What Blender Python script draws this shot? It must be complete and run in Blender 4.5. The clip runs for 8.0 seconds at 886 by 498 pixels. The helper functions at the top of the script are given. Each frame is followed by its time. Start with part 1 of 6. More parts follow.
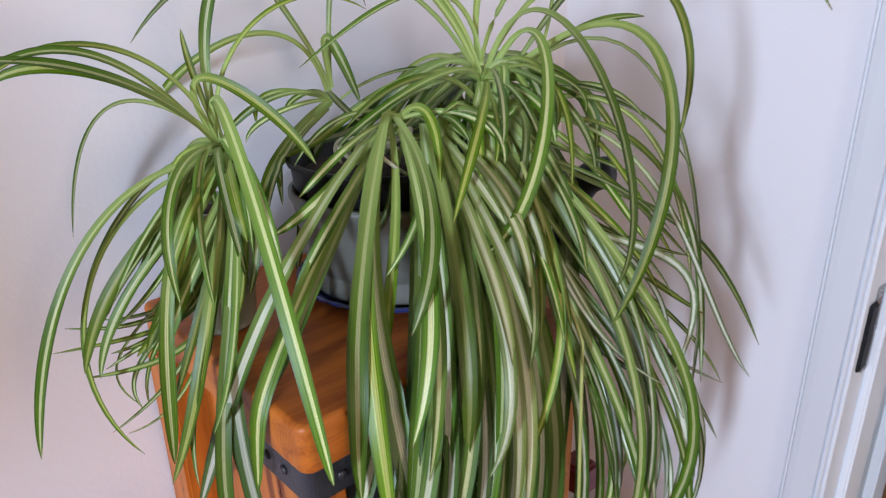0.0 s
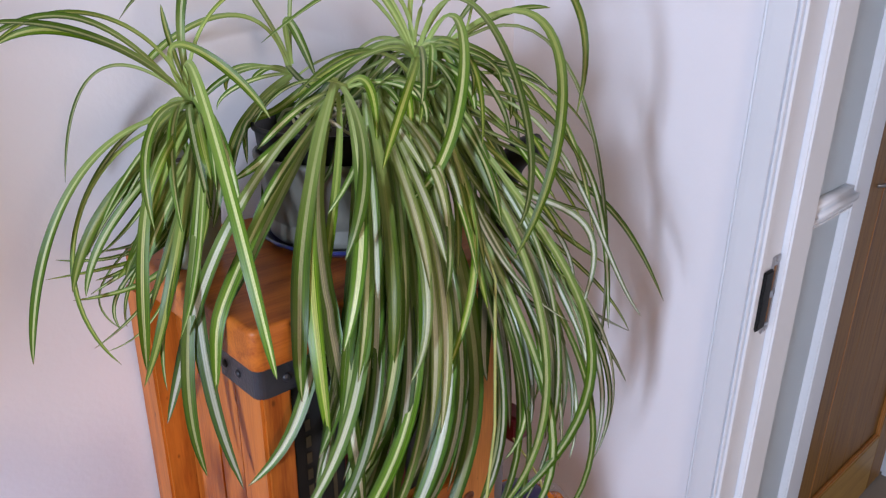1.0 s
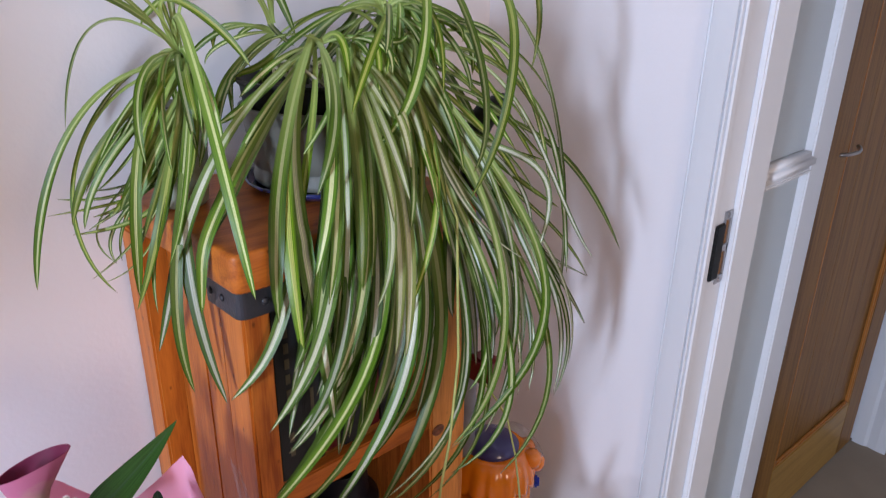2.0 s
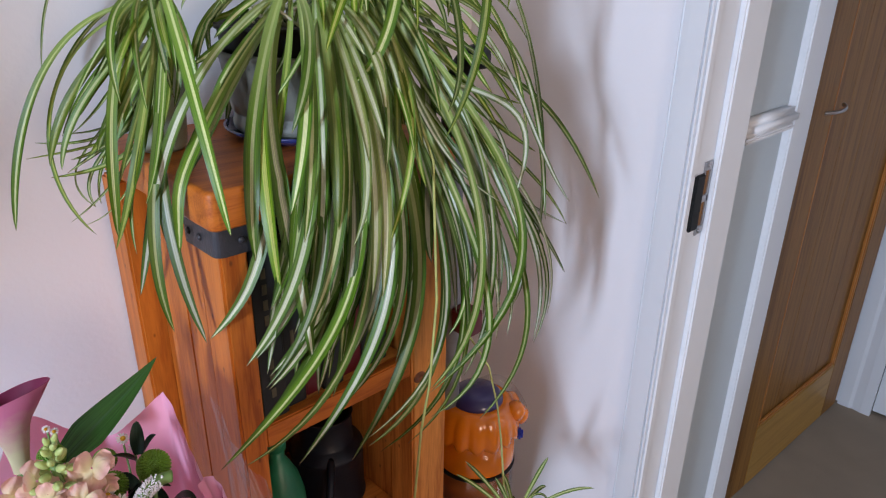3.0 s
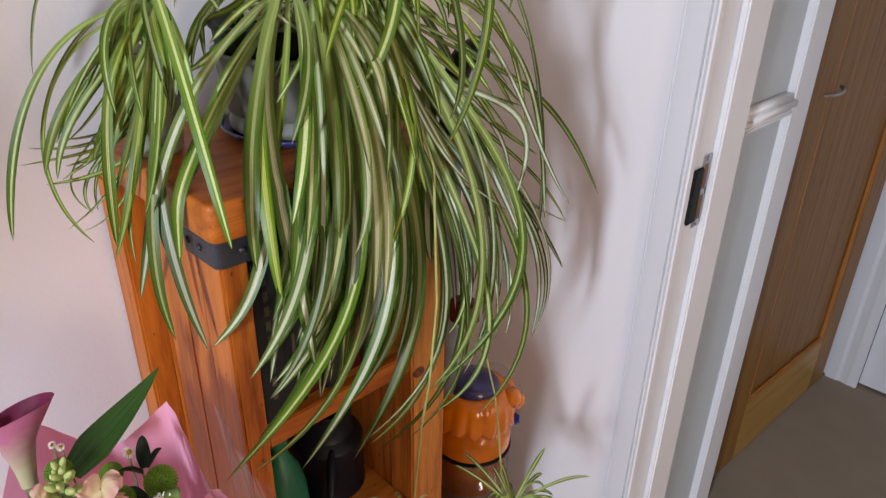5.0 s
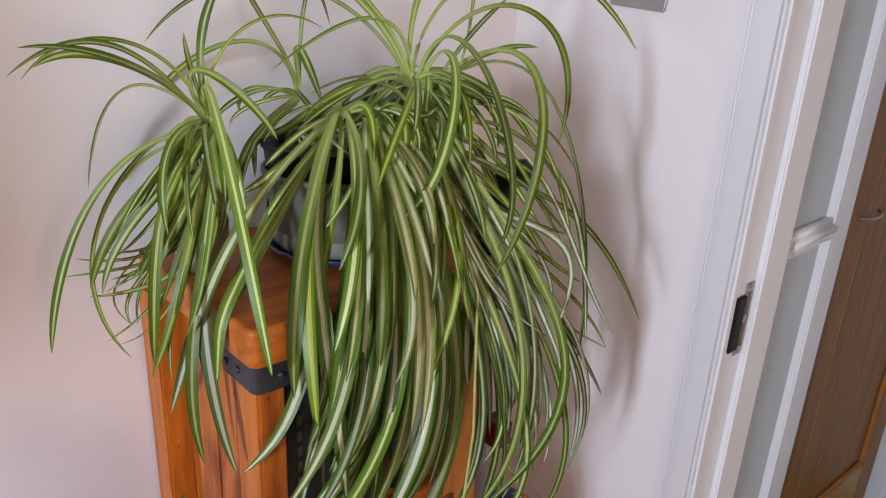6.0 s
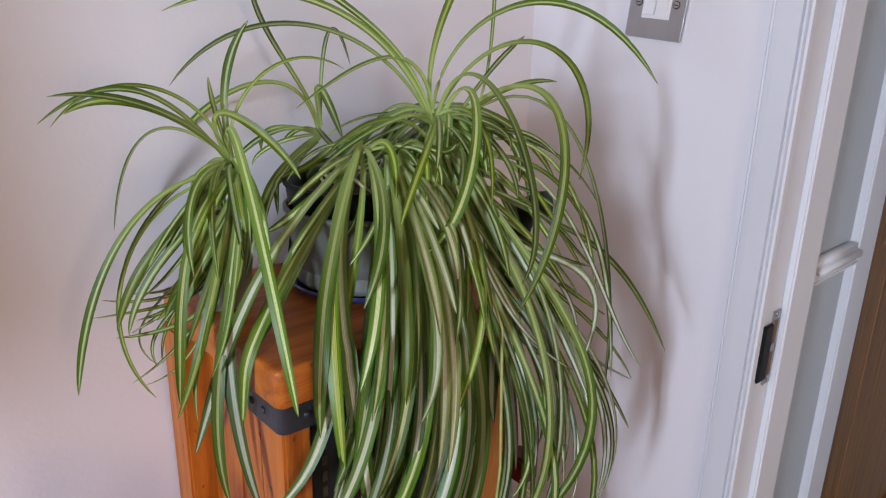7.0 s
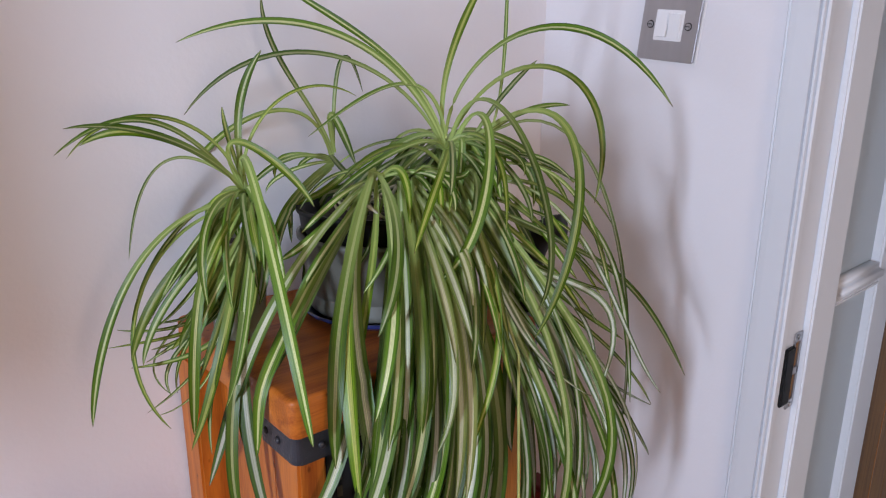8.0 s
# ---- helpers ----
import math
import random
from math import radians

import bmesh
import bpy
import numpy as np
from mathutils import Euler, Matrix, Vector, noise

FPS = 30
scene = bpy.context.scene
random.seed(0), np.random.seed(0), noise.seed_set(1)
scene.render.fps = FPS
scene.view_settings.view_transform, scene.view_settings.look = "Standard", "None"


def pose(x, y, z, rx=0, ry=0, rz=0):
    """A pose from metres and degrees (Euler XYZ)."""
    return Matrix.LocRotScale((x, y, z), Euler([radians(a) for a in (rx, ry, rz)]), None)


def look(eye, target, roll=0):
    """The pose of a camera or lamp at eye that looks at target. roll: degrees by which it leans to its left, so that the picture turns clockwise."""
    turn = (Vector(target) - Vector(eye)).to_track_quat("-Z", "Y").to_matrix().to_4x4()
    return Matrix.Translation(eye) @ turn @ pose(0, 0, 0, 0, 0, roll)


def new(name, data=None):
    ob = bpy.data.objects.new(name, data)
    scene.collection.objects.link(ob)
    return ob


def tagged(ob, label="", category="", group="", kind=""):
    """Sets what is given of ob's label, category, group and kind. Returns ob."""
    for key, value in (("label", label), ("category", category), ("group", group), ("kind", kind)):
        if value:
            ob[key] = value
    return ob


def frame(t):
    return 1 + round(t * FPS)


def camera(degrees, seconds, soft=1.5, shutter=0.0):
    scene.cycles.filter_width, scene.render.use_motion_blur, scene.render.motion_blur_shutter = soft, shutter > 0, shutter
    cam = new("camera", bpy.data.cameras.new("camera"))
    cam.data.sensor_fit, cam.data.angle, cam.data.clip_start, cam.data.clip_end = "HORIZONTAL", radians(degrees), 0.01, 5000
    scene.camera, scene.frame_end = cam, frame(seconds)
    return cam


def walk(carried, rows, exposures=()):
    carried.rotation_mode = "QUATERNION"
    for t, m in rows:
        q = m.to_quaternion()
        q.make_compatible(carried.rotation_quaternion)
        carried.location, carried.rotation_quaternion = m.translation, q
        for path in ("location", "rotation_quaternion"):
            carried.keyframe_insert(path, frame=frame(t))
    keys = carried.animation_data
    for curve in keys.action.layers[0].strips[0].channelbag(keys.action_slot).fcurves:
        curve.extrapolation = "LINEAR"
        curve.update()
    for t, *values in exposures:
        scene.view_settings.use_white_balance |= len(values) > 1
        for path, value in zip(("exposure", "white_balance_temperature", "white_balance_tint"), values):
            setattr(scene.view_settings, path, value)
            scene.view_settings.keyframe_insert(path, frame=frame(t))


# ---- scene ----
# World: x along the back wall, y into the corner, z up from the floor. The stand's front corner is at x = 0, y = 0.
cam = camera(66.0, 8.0, 1.15, 0.3)
PATH = [
    (0, (-0.198, -0.36, 0.349), (1.066, 1.012, -0.372), -1.0),
    (0.5, (-0.222, -0.409, 0.342), (1.086, 0.933, -0.356), 0.2),
    (1, (-0.244, -0.483, 0.331), (1.056, 0.87, -0.36), 0.6),
    (1.5, (-0.262, -0.534, 0.318), (1.039, 0.828, -0.354), 0.8),
    (2, (-0.274, -0.566, 0.309), (1.02, 0.775, -0.417), 1.0),
    (2.2, (-0.273, -0.579, 0.302), (1.006, 0.76, -0.453), 1.1),
    (3.5, (-0.272, -0.599, 0.269), (1.025, 0.676, -0.562), 0.6),
    (4, (-0.267, -0.583, 0.277), (1.017, 0.61, -0.686), 1.4),
    (4.2, (-0.268, -0.6, 0.263), (1.005, 0.63, -0.668), 0.0),
    (5.3, (-0.265, -0.555, 0.342), (1.008, 0.734, -0.505), 2.6),
    (5.5, (-0.266, -0.542, 0.349), (1.022, 0.793, -0.397), 2.9),
    (6, (-0.267, -0.535, 0.355), (1.027, 0.84, -0.304), 2.8),
    (6.5, (-0.266, -0.532, 0.36), (1.021, 0.865, -0.266), 2.0),
    (7, (-0.271, -0.526, 0.363), (1.005, 0.898, -0.223), 1.3),
    (7.5, (-0.271, -0.523, 0.366), (0.988, 0.93, -0.184), 0.7),
    (8, (-0.268, -0.52, 0.365), (0.991, 0.943, -0.159), 0.3),
]
FLOOR = 1.05
walk(cam, [(t, pose(0, 0, FLOOR) @ look(eye, target, roll)) for t, eye, target, roll in PATH],
     ((0, -0.19, 6350, 17), (0.5, -0.15, 6300, 20), (1, -0.25, 6350, 20), (1.5, -0.31, 6350, 21), (2.2, -0.25, 6350, 19), (3.5, -0.25, 6350, 15), (4.2, -0.23, 6550, 15), (5.5, -0.29, 7350, 19), (6.5, -0.46, 6900, 19), (8, -0.49, 6550, 20)))

# ---- light ----
world = bpy.data.worlds.new("daylight")
scene.world = world
world.use_nodes = True
wn = world.node_tree
sky = wn.nodes.new("ShaderNodeTexSky")
sky.sky_type, sky.sun_disc = "NISHITA", False
sky.sun_elevation, sky.sun_rotation = radians(35), radians(200)
wn.links.new(sky.outputs[0], wn.nodes["Background"].inputs[0])
wn.nodes["Background"].inputs[1].default_value = 0.02


def area_lamp(name, where, target, width, height, power, colour):
    data = bpy.data.lights.new(name, "AREA")
    data.shape, data.size, data.size_y, data.energy, data.color = "RECTANGLE", width, height, power, colour
    ob = new(name, data)
    ob.matrix_world = look(where, target)
    return ob


area_lamp("window_daylight", (-2.36, -0.95, 1.42), (0.3, -0.2, 1.0), 0.17, 0.60, 82, (0.645, 0.81, 1.0))
# warm fill from the front; the window there is assumed, out of view
area_lamp("front_fill_lamp", (-0.64, -3.26, 1.40), (0.10, 0.1, 0.80), 0.6, 0.9, 29, (1.0, 0.80, 0.62))
# cool fill added inside the hall, which has no window built
area_lamp("hall_fill_lamp", (1.4, -2.9, 1.15), (1.3, -0.2, 0.6), 0.9, 1.3, 11, (0.80, 0.91, 1.0))


# ---- materials ----
def material(name, colour, rough=0.6, metal=0.0, scale=20.0, amount=0.12, bump=0.05, bump_scale=200.0, stretch=(1, 1, 1), coat=0.0):
    """A painted or plain surface: two scales of mottling and a fine relief."""
    m = bpy.data.materials.new(name)
    m.use_nodes = True
    n, l = m.node_tree.nodes, m.node_tree.links
    p = n["Principled BSDF"]
    tc, mp = n.new("ShaderNodeTexCoord"), n.new("ShaderNodeMapping")
    mp.inputs["Scale"].default_value = stretch
    l.new(tc.outputs["Object"], mp.inputs[0])
    big, fine = n.new("ShaderNodeTexNoise"), n.new("ShaderNodeTexNoise")
    big.inputs["Scale"].default_value, fine.inputs["Scale"].default_value = scale, bump_scale
    big.inputs["Detail"].default_value = 5
    l.new(mp.outputs[0], big.inputs[0]), l.new(mp.outputs[0], fine.inputs[0])
    ramp = n.new("ShaderNodeValToRGB")
    ramp.color_ramp.elements[0].position, ramp.color_ramp.elements[1].position = 0.3, 0.7
    ramp.color_ramp.elements[0].color = [c * (1 - amount) for c in colour] + [1]
    ramp.color_ramp.elements[1].color = [min(1, c * (1 + amount)) for c in colour] + [1]
    l.new(big.outputs[0], ramp.inputs[0])
    l.new(ramp.outputs[0], p.inputs["Base Color"])
    b = n.new("ShaderNodeBump")
    b.inputs["Strength"].default_value, b.inputs["Distance"].default_value = bump, 0.002
    l.new(fine.outputs[0], b.inputs["Height"]), l.new(b.outputs[0], p.inputs["Normal"])
    rr = n.new("ShaderNodeMapRange")
    rr.inputs["To Min"].default_value, rr.inputs["To Max"].default_value = max(0, rough - 0.08), min(1, rough + 0.08)
    l.new(big.outputs[0], rr.inputs[0]), l.new(rr.outputs[0], p.inputs["Roughness"])
    p.inputs["Metallic"].default_value, p.inputs["Coat Weight"].default_value = metal, coat
    return m


def wood(name, dark, light, rough=0.45, grain=(14, 14, 1.1), coat=0.05, knots=True):
    """Varnished timber: long grain along the object's z, broad stripes and a few knots, shifted by each piece's random value."""
    m = bpy.data.materials.new(name)
    m.use_nodes = True
    n, l = m.node_tree.nodes, m.node_tree.links
    p = n["Principled BSDF"]
    tc, info, mp = n.new("ShaderNodeTexCoord"), n.new("ShaderNodeObjectInfo"), n.new("ShaderNodeMapping")
    shift = n.new("ShaderNodeVectorMath")
    shift.operation = "ADD"
    mul = n.new("ShaderNodeMath")
    mul.operation = "MULTIPLY"
    mul.inputs[1].default_value = 7.0
    l.new(info.outputs["Random"], mul.inputs[0])
    l.new(tc.outputs["Object"], shift.inputs[0]), l.new(mul.outputs[0], shift.inputs[1])
    mp.inputs["Scale"].default_value = grain
    l.new(shift.outputs[0], mp.inputs[0])
    broad, fine = n.new("ShaderNodeTexNoise"), n.new("ShaderNodeTexNoise")
    broad.inputs["Scale"].default_value, broad.inputs["Detail"].default_value, broad.inputs["Distortion"].default_value = 3.0, 3, 0.8
    fine.inputs["Scale"].default_value, fine.inputs["Detail"].default_value = 30.0, 6
    l.new(mp.outputs[0], broad.inputs[0]), l.new(mp.outputs[0], fine.inputs[0])
    mix = n.new("ShaderNodeMath")
    mix.operation = "MULTIPLY_ADD"
    mix.inputs[1].default_value = 0.55
    l.new(fine.outputs[0], mix.inputs[0]), l.new(broad.outputs[0], mix.inputs[2])
    ramp = n.new("ShaderNodeValToRGB")
    e = ramp.color_ramp.elements
    e[0].position, e[1].position = 0.55, 0.98
    e[0].color, e[1].color = (*dark, 1), (*light, 1)
    mid = e.new(0.76)
    mid.color = (*[a * 0.4 + b * 0.6 for a, b in zip(dark, light)], 1)
    l.new(mix.outputs[0], ramp.inputs[0])
    last = ramp.outputs[0]
    if knots:
        vor, kmap = n.new("ShaderNodeTexVoronoi"), n.new("ShaderNodeMapping")
        kmap.inputs["Scale"].default_value = (9, 9, 5)
        l.new(shift.outputs[0], kmap.inputs[0]), l.new(kmap.outputs[0], vor.inputs[0])
        kr = n.new("ShaderNodeMapRange")
        kr.inputs["From Min"].default_value, kr.inputs["From Max"].default_value = 0.04, 0.11
        kr.inputs["To Min"].default_value, kr.inputs["To Max"].default_value = 0.8, 0.0
        l.new(vor.outputs["Distance"], kr.inputs[0])
        km = n.new("ShaderNodeMix")
        km.data_type = "RGBA"
        l.new(kr.outputs[0], km.inputs[0]), l.new(last, km.inputs[6])
        km.inputs[7].default_value = (*[c * 0.35 for c in dark], 1)
        last = km.outputs[2]
    l.new(last, p.inputs["Base Color"])
    b = n.new("ShaderNodeBump")
    b.inputs["Strength"].default_value, b.inputs["Distance"].default_value = 0.12, 0.001
    l.new(fine.outputs[0], b.inputs["Height"]), l.new(b.outputs[0], p.inputs["Normal"])
    p.inputs["Roughness"].default_value, p.inputs["Coat Weight"].default_value, p.inputs["Coat Roughness"].default_value = rough, coat, 0.25
    p.inputs["Specular IOR Level"].default_value = 0.32
    return m


def leaf_material(name, edge, green, pale, stripe, foot_pale=0.90):
    """A leaf striped along its length: u runs across it, v from base to tip."""
    m = bpy.data.materials.new(name)
    m.use_nodes = True
    n, l = m.node_tree.nodes, m.node_tree.links
    p = n["Principled BSDF"]
    uv, sep = n.new("ShaderNodeTexCoord"), n.new("ShaderNodeSeparateXYZ")
    l.new(uv.outputs["UV"], sep.inputs[0])
    info = n.new("ShaderNodeObjectInfo")
    noise_map, streak = n.new("ShaderNodeMapping"), n.new("ShaderNodeTexNoise")
    noise_map.inputs["Scale"].default_value = (26, 1.2, 1)
    l.new(uv.outputs["UV"], noise_map.inputs[0])
    off = n.new("ShaderNodeCombineXYZ")
    mul = n.new("ShaderNodeMath")
    mul.operation = "MULTIPLY"
    mul.inputs[1].default_value = 40
    l.new(info.outputs["Random"], mul.inputs[0]), l.new(mul.outputs[0], off.inputs[1]), l.new(mul.outputs[0], off.inputs[0])
    l.new(off.outputs[0], noise_map.inputs["Location"])
    l.new(noise_map.outputs[0], streak.inputs[0])
    streak.inputs["Scale"].default_value, streak.inputs["Detail"].default_value = 1.0, 3
    wob = n.new("ShaderNodeMath")
    wob.operation = "MULTIPLY_ADD"
    wob.inputs[1].default_value = 0.16
    l.new(streak.outputs[0], wob.inputs[0])
    sub = n.new("ShaderNodeMath")
    sub.operation = "SUBTRACT"
    sub.inputs[1].default_value = 0.08
    l.new(sep.outputs[0], sub.inputs[0]), l.new(sub.outputs[0], wob.inputs[2])
    ramp = n.new("ShaderNodeValToRGB")
    e = ramp.color_ramp.elements
    e[0].position, e[1].position = 0.0, 1.0
    e[0].color = e[1].color = (*edge, 1)
    half = stripe / 2
    for at, c in ((0.16, green), (0.5 - half - 0.05, green), (0.5 - half, pale), (0.5 + half, pale), (0.5 + half + 0.05, green), (0.84, green)):
        e.new(at).color = (*c, 1)
    l.new(wob.outputs[0], ramp.inputs[0])
    # each leaf a little lighter, yellower or darker than the next; the foot of the leaf is paler
    hsv = n.new("ShaderNodeHueSaturation")
    vr = n.new("ShaderNodeMapRange")
    vr.inputs["To Min"].default_value, vr.inputs["To Max"].default_value = 0.46, 1.12
    l.new(info.outputs["Random"], vr.inputs[0]), l.new(vr.outputs[0], hsv.inputs["Value"])
    # some leaves have a bright stripe, others a faint one; fine pale and dark lines run along all of them
    odd, odd_mul, faint, fine_line, lines, flat = (n.new("ShaderNode" + k) for k in ("Math", "Math", "MapRange", "MapRange", "Mix", "Mix"))
    odd_mul.operation, odd_mul.inputs[1].default_value, odd.operation = "MULTIPLY", 13.7, "FRACT"
    l.new(info.outputs["Random"], odd_mul.inputs[0]), l.new(odd_mul.outputs[0], odd.inputs[0]), l.new(odd.outputs[0], faint.inputs[0])
    faint.inputs["To Min"].default_value, faint.inputs["To Max"].default_value = 0.40, 0.0
    fine_line.inputs["From Min"].default_value, fine_line.inputs["From Max"].default_value = 0.3, 0.7
    fine_line.inputs["To Min"].default_value, fine_line.inputs["To Max"].default_value = 0.50, 1.32
    l.new(streak.outputs[0], fine_line.inputs[0])
    flat.data_type = lines.data_type = "RGBA"
    lines.blend_type, lines.inputs[0].default_value = "MULTIPLY", 1.0
    l.new(faint.outputs[0], flat.inputs[0]), l.new(ramp.outputs[0], flat.inputs[6])
    flat.inputs[7].default_value = (*[a * 0.8 + b * 0.12 for a, b in zip(green, pale)], 1)
    l.new(flat.outputs[2], lines.inputs[6]), l.new(fine_line.outputs[0], lines.inputs[7])
    l.new(lines.outputs[2], hsv.inputs["Color"])
    foot = n.new("ShaderNodeMapRange")
    foot.inputs["From Min"].default_value, foot.inputs["From Max"].default_value = 0.0, 0.58
    foot.inputs["To Min"].default_value, foot.inputs["To Max"].default_value = foot_pale, 0.0
    l.new(sep.outputs[1], foot.inputs[0])
    fm = n.new("ShaderNodeMix")
    fm.data_type = "RGBA"
    l.new(foot.outputs[0], fm.inputs[0]), l.new(hsv.outputs[0], fm.inputs[6])
    fm.inputs[7].default_value = (0.42, 0.54, 0.16, 1)
    tip = n.new("ShaderNodeMapRange")
    tip.inputs["From Min"].default_value, tip.inputs["From Max"].default_value = 0.985, 1.0
    l.new(sep.outputs[1], tip.inputs[0])
    tm = n.new("ShaderNodeMix")
    tm.data_type = "RGBA"
    l.new(tip.outputs[0], tm.inputs[0]), l.new(fm.outputs[2], tm.inputs[6])
    tm.inputs[7].default_value = (0.16, 0.10, 0.05, 1)
    l.new(tm.outputs[2], p.inputs["Base Color"])
    b = n.new("ShaderNodeBump")
    b.inputs["Strength"].default_value, b.inputs["Distance"].default_value = 0.25, 0.0008
    l.new(streak.outputs[0], b.inputs["Height"]), l.new(b.outputs[0], p.inputs["Normal"])
    p.inputs["Roughness"].default_value = 0.33
    p.inputs["Specular IOR Level"].default_value = 0.30
    # daylight passes through the thin blade
    tr = n.new("ShaderNodeBsdfTranslucent")
    l.new(tm.outputs[2], tr.inputs[0])
    ms = n.new("ShaderNodeMixShader")
    ms.inputs[0].default_value = 0.18
    l.new(p.outputs[0], ms.inputs[1]), l.new(tr.outputs[0], ms.inputs[2])
    l.new(ms.outputs[0], n["Material Output"].inputs[0])
    return m


def glass(name, colour, rough=0.0):
    m = bpy.data.materials.new(name)
    m.use_nodes = True
    p = m.node_tree.nodes["Principled BSDF"]
    p.inputs["Base Color"].default_value = (*colour, 1)
    p.inputs["Transmission Weight"].default_value, p.inputs["Roughness"].default_value = 1.0, rough
    return m


def sheet_glass(name, gloss):
    """Thin clear sheet: light goes straight through, with a glossy skin that grows towards grazing angles."""
    m = bpy.data.materials.new(name)
    m.use_nodes = True
    n, l = m.node_tree.nodes, m.node_tree.links
    n.remove(n["Principled BSDF"])
    clear, shine, mix, fr, add, power = (n.new("ShaderNode" + k) for k in ("BsdfTransparent", "BsdfGlossy", "MixShader", "LayerWeight", "Math", "Math"))
    clear.inputs[0].default_value = (0.93, 0.93, 0.94, 1)
    shine.inputs["Roughness"].default_value = 0.08
    power.operation, power.inputs[1].default_value = "POWER", 4.0
    l.new(fr.outputs["Facing"], power.inputs[0])
    add.operation, add.inputs[1].default_value, add.inputs[2].default_value = "MULTIPLY_ADD", 0.5, gloss * 0.4
    l.new(power.outputs[0], add.inputs[0]), l.new(add.outputs[0], mix.inputs[0])
    l.new(clear.outputs[0], mix.inputs[1]), l.new(shine.outputs[0], mix.inputs[2]), l.new(mix.outputs[0], n["Material Output"].inputs[0])
    return m


def petal_material(name, rim, heart, start=0.35, end=1.0, veins=0.35):
    """A petal: v runs from the heart to the rim; fine veins, thin enough to let light through."""
    m = bpy.data.materials.new(name)
    m.use_nodes = True
    n, l = m.node_tree.nodes, m.node_tree.links
    p = n["Principled BSDF"]
    tc, sep, nz = n.new("ShaderNodeTexCoord"), n.new("ShaderNodeSeparateXYZ"), n.new("ShaderNodeTexNoise")
    l.new(tc.outputs["UV"], sep.inputs[0]), l.new(tc.outputs["Object"], nz.inputs[0])
    nz.inputs["Scale"].default_value = 140
    add = n.new("ShaderNodeMath")
    add.operation, add.inputs[1].default_value = "MULTIPLY_ADD", veins
    l.new(nz.outputs[0], add.inputs[0]), l.new(sep.outputs[1], add.inputs[2])
    ramp = n.new("ShaderNodeValToRGB")
    e = ramp.color_ramp.elements
    e[0].position, e[1].position, e[0].color, e[1].color = start, end, (*heart, 1), (*rim, 1)
    l.new(add.outputs[0], ramp.inputs[0]), l.new(ramp.outputs[0], p.inputs["Base Color"])
    p.inputs["Roughness"].default_value = 0.55
    tr, ms = n.new("ShaderNodeBsdfTranslucent"), n.new("ShaderNodeMixShader")
    ms.inputs[0].default_value = 0.25
    l.new(ramp.outputs[0], tr.inputs[0]), l.new(p.outputs[0], ms.inputs[1]), l.new(tr.outputs[0], ms.inputs[2])
    l.new(ms.outputs[0], n["Material Output"].inputs[0])
    return m


WALL = material("wall_paint", (0.80, 0.775, 0.80), 0.75, scale=3, amount=0.02, bump=0.12, bump_scale=160)
# walls and ceiling out of view, toned dark and warm to shape the bounce
WALL_ROOM = material("room_bounce_paint", (0.36, 0.20, 0.10), 0.75, scale=3, amount=0.04, bump=0.12, bump_scale=160)
CEIL = material("ceiling_paint", (0.58, 0.52, 0.46), 0.8, scale=3, amount=0.02)
GLOSS = material("white_gloss_paint", (0.74, 0.75, 0.78), 0.42, scale=5, amount=0.012, bump=0.02, bump_scale=25, coat=0.05)
CARPET = material("floor_carpet", (0.29, 0.225, 0.165), 0.95, scale=9, amount=0.07, bump=0.5, bump_scale=900)
PINE = wood("stained_pine", (0.29, 0.062, 0.006), (0.56, 0.160, 0.018))
# same stained pine made paler to carry the light on right posts and inside
PINE_LIT = wood("lit_pine", (0.42, 0.125, 0.020), (0.74, 0.30, 0.065))
PINE_LIT_BOARD = wood("lit_pine_board", (0.42, 0.125, 0.020), (0.74, 0.30, 0.065), grain=(1.1, 14, 14))
PINE_TOP = wood("stained_pine_board", (0.29, 0.062, 0.006), (0.56, 0.160, 0.018), grain=(1.1, 14, 14))
OAK = wood("oak_veneer", (0.165, 0.064, 0.010), (0.290, 0.132, 0.026), rough=0.5, grain=(22, 22, 1.0), coat=0.04, knots=False)
OAK_BEAD = wood("oak_bead", (0.34, 0.12, 0.025), (0.50, 0.20, 0.05), rough=0.35, grain=(22, 22, 1.0), knots=False)
OAK_RAIL = wood("oak_rail", (0.30, 0.150, 0.030), (0.43, 0.235, 0.056), rough=0.45, grain=(1.0, 22, 22), coat=0.08, knots=False)
IRON = material("black_iron", (0.022, 0.022, 0.028), 0.42, 0.0, scale=40, amount=0.3, bump=0.25, bump_scale=300)
CERAMIC = material("grey_glaze", (0.165, 0.162, 0.132), 0.50, scale=14, amount=0.3, bump=0.15, stretch=(1, 1, 0.25), coat=0.06)
PALE_GLAZE = material("pale_glaze", (0.27, 0.31, 0.24), 0.3, scale=20, amount=0.15, coat=0.5)
BLUE = material("blue_glaze", (0.03, 0.04, 0.16), 0.15, scale=30, amount=0.3, coat=0.6)
BLACK = material("black_plastic", (0.010, 0.010, 0.010), 0.5, scale=30, amount=0.3, bump=0.1)
BLACK.node_tree.nodes["Principled BSDF"].inputs["Specular IOR Level"].default_value = 0.25
SOIL = material("potting_soil", (0.030, 0.018, 0.011), 0.95, scale=80, amount=0.5, bump=1.0, bump_scale=250)
STEEL = material("brushed_steel", (0.46, 0.45, 0.46), 0.34, 1.0, scale=60, amount=0.06, bump=0.05, bump_scale=500, stretch=(1, 1, 0.05))
WHITE = material("white_plastic", (0.83, 0.82, 0.83), 0.25, scale=8, amount=0.01)
FROST = glass("frosted_glass", (0.72, 0.80, 0.85), 0.45)
FROST.node_tree.nodes["Principled BSDF"].inputs["Transmission Weight"].default_value = 0.45
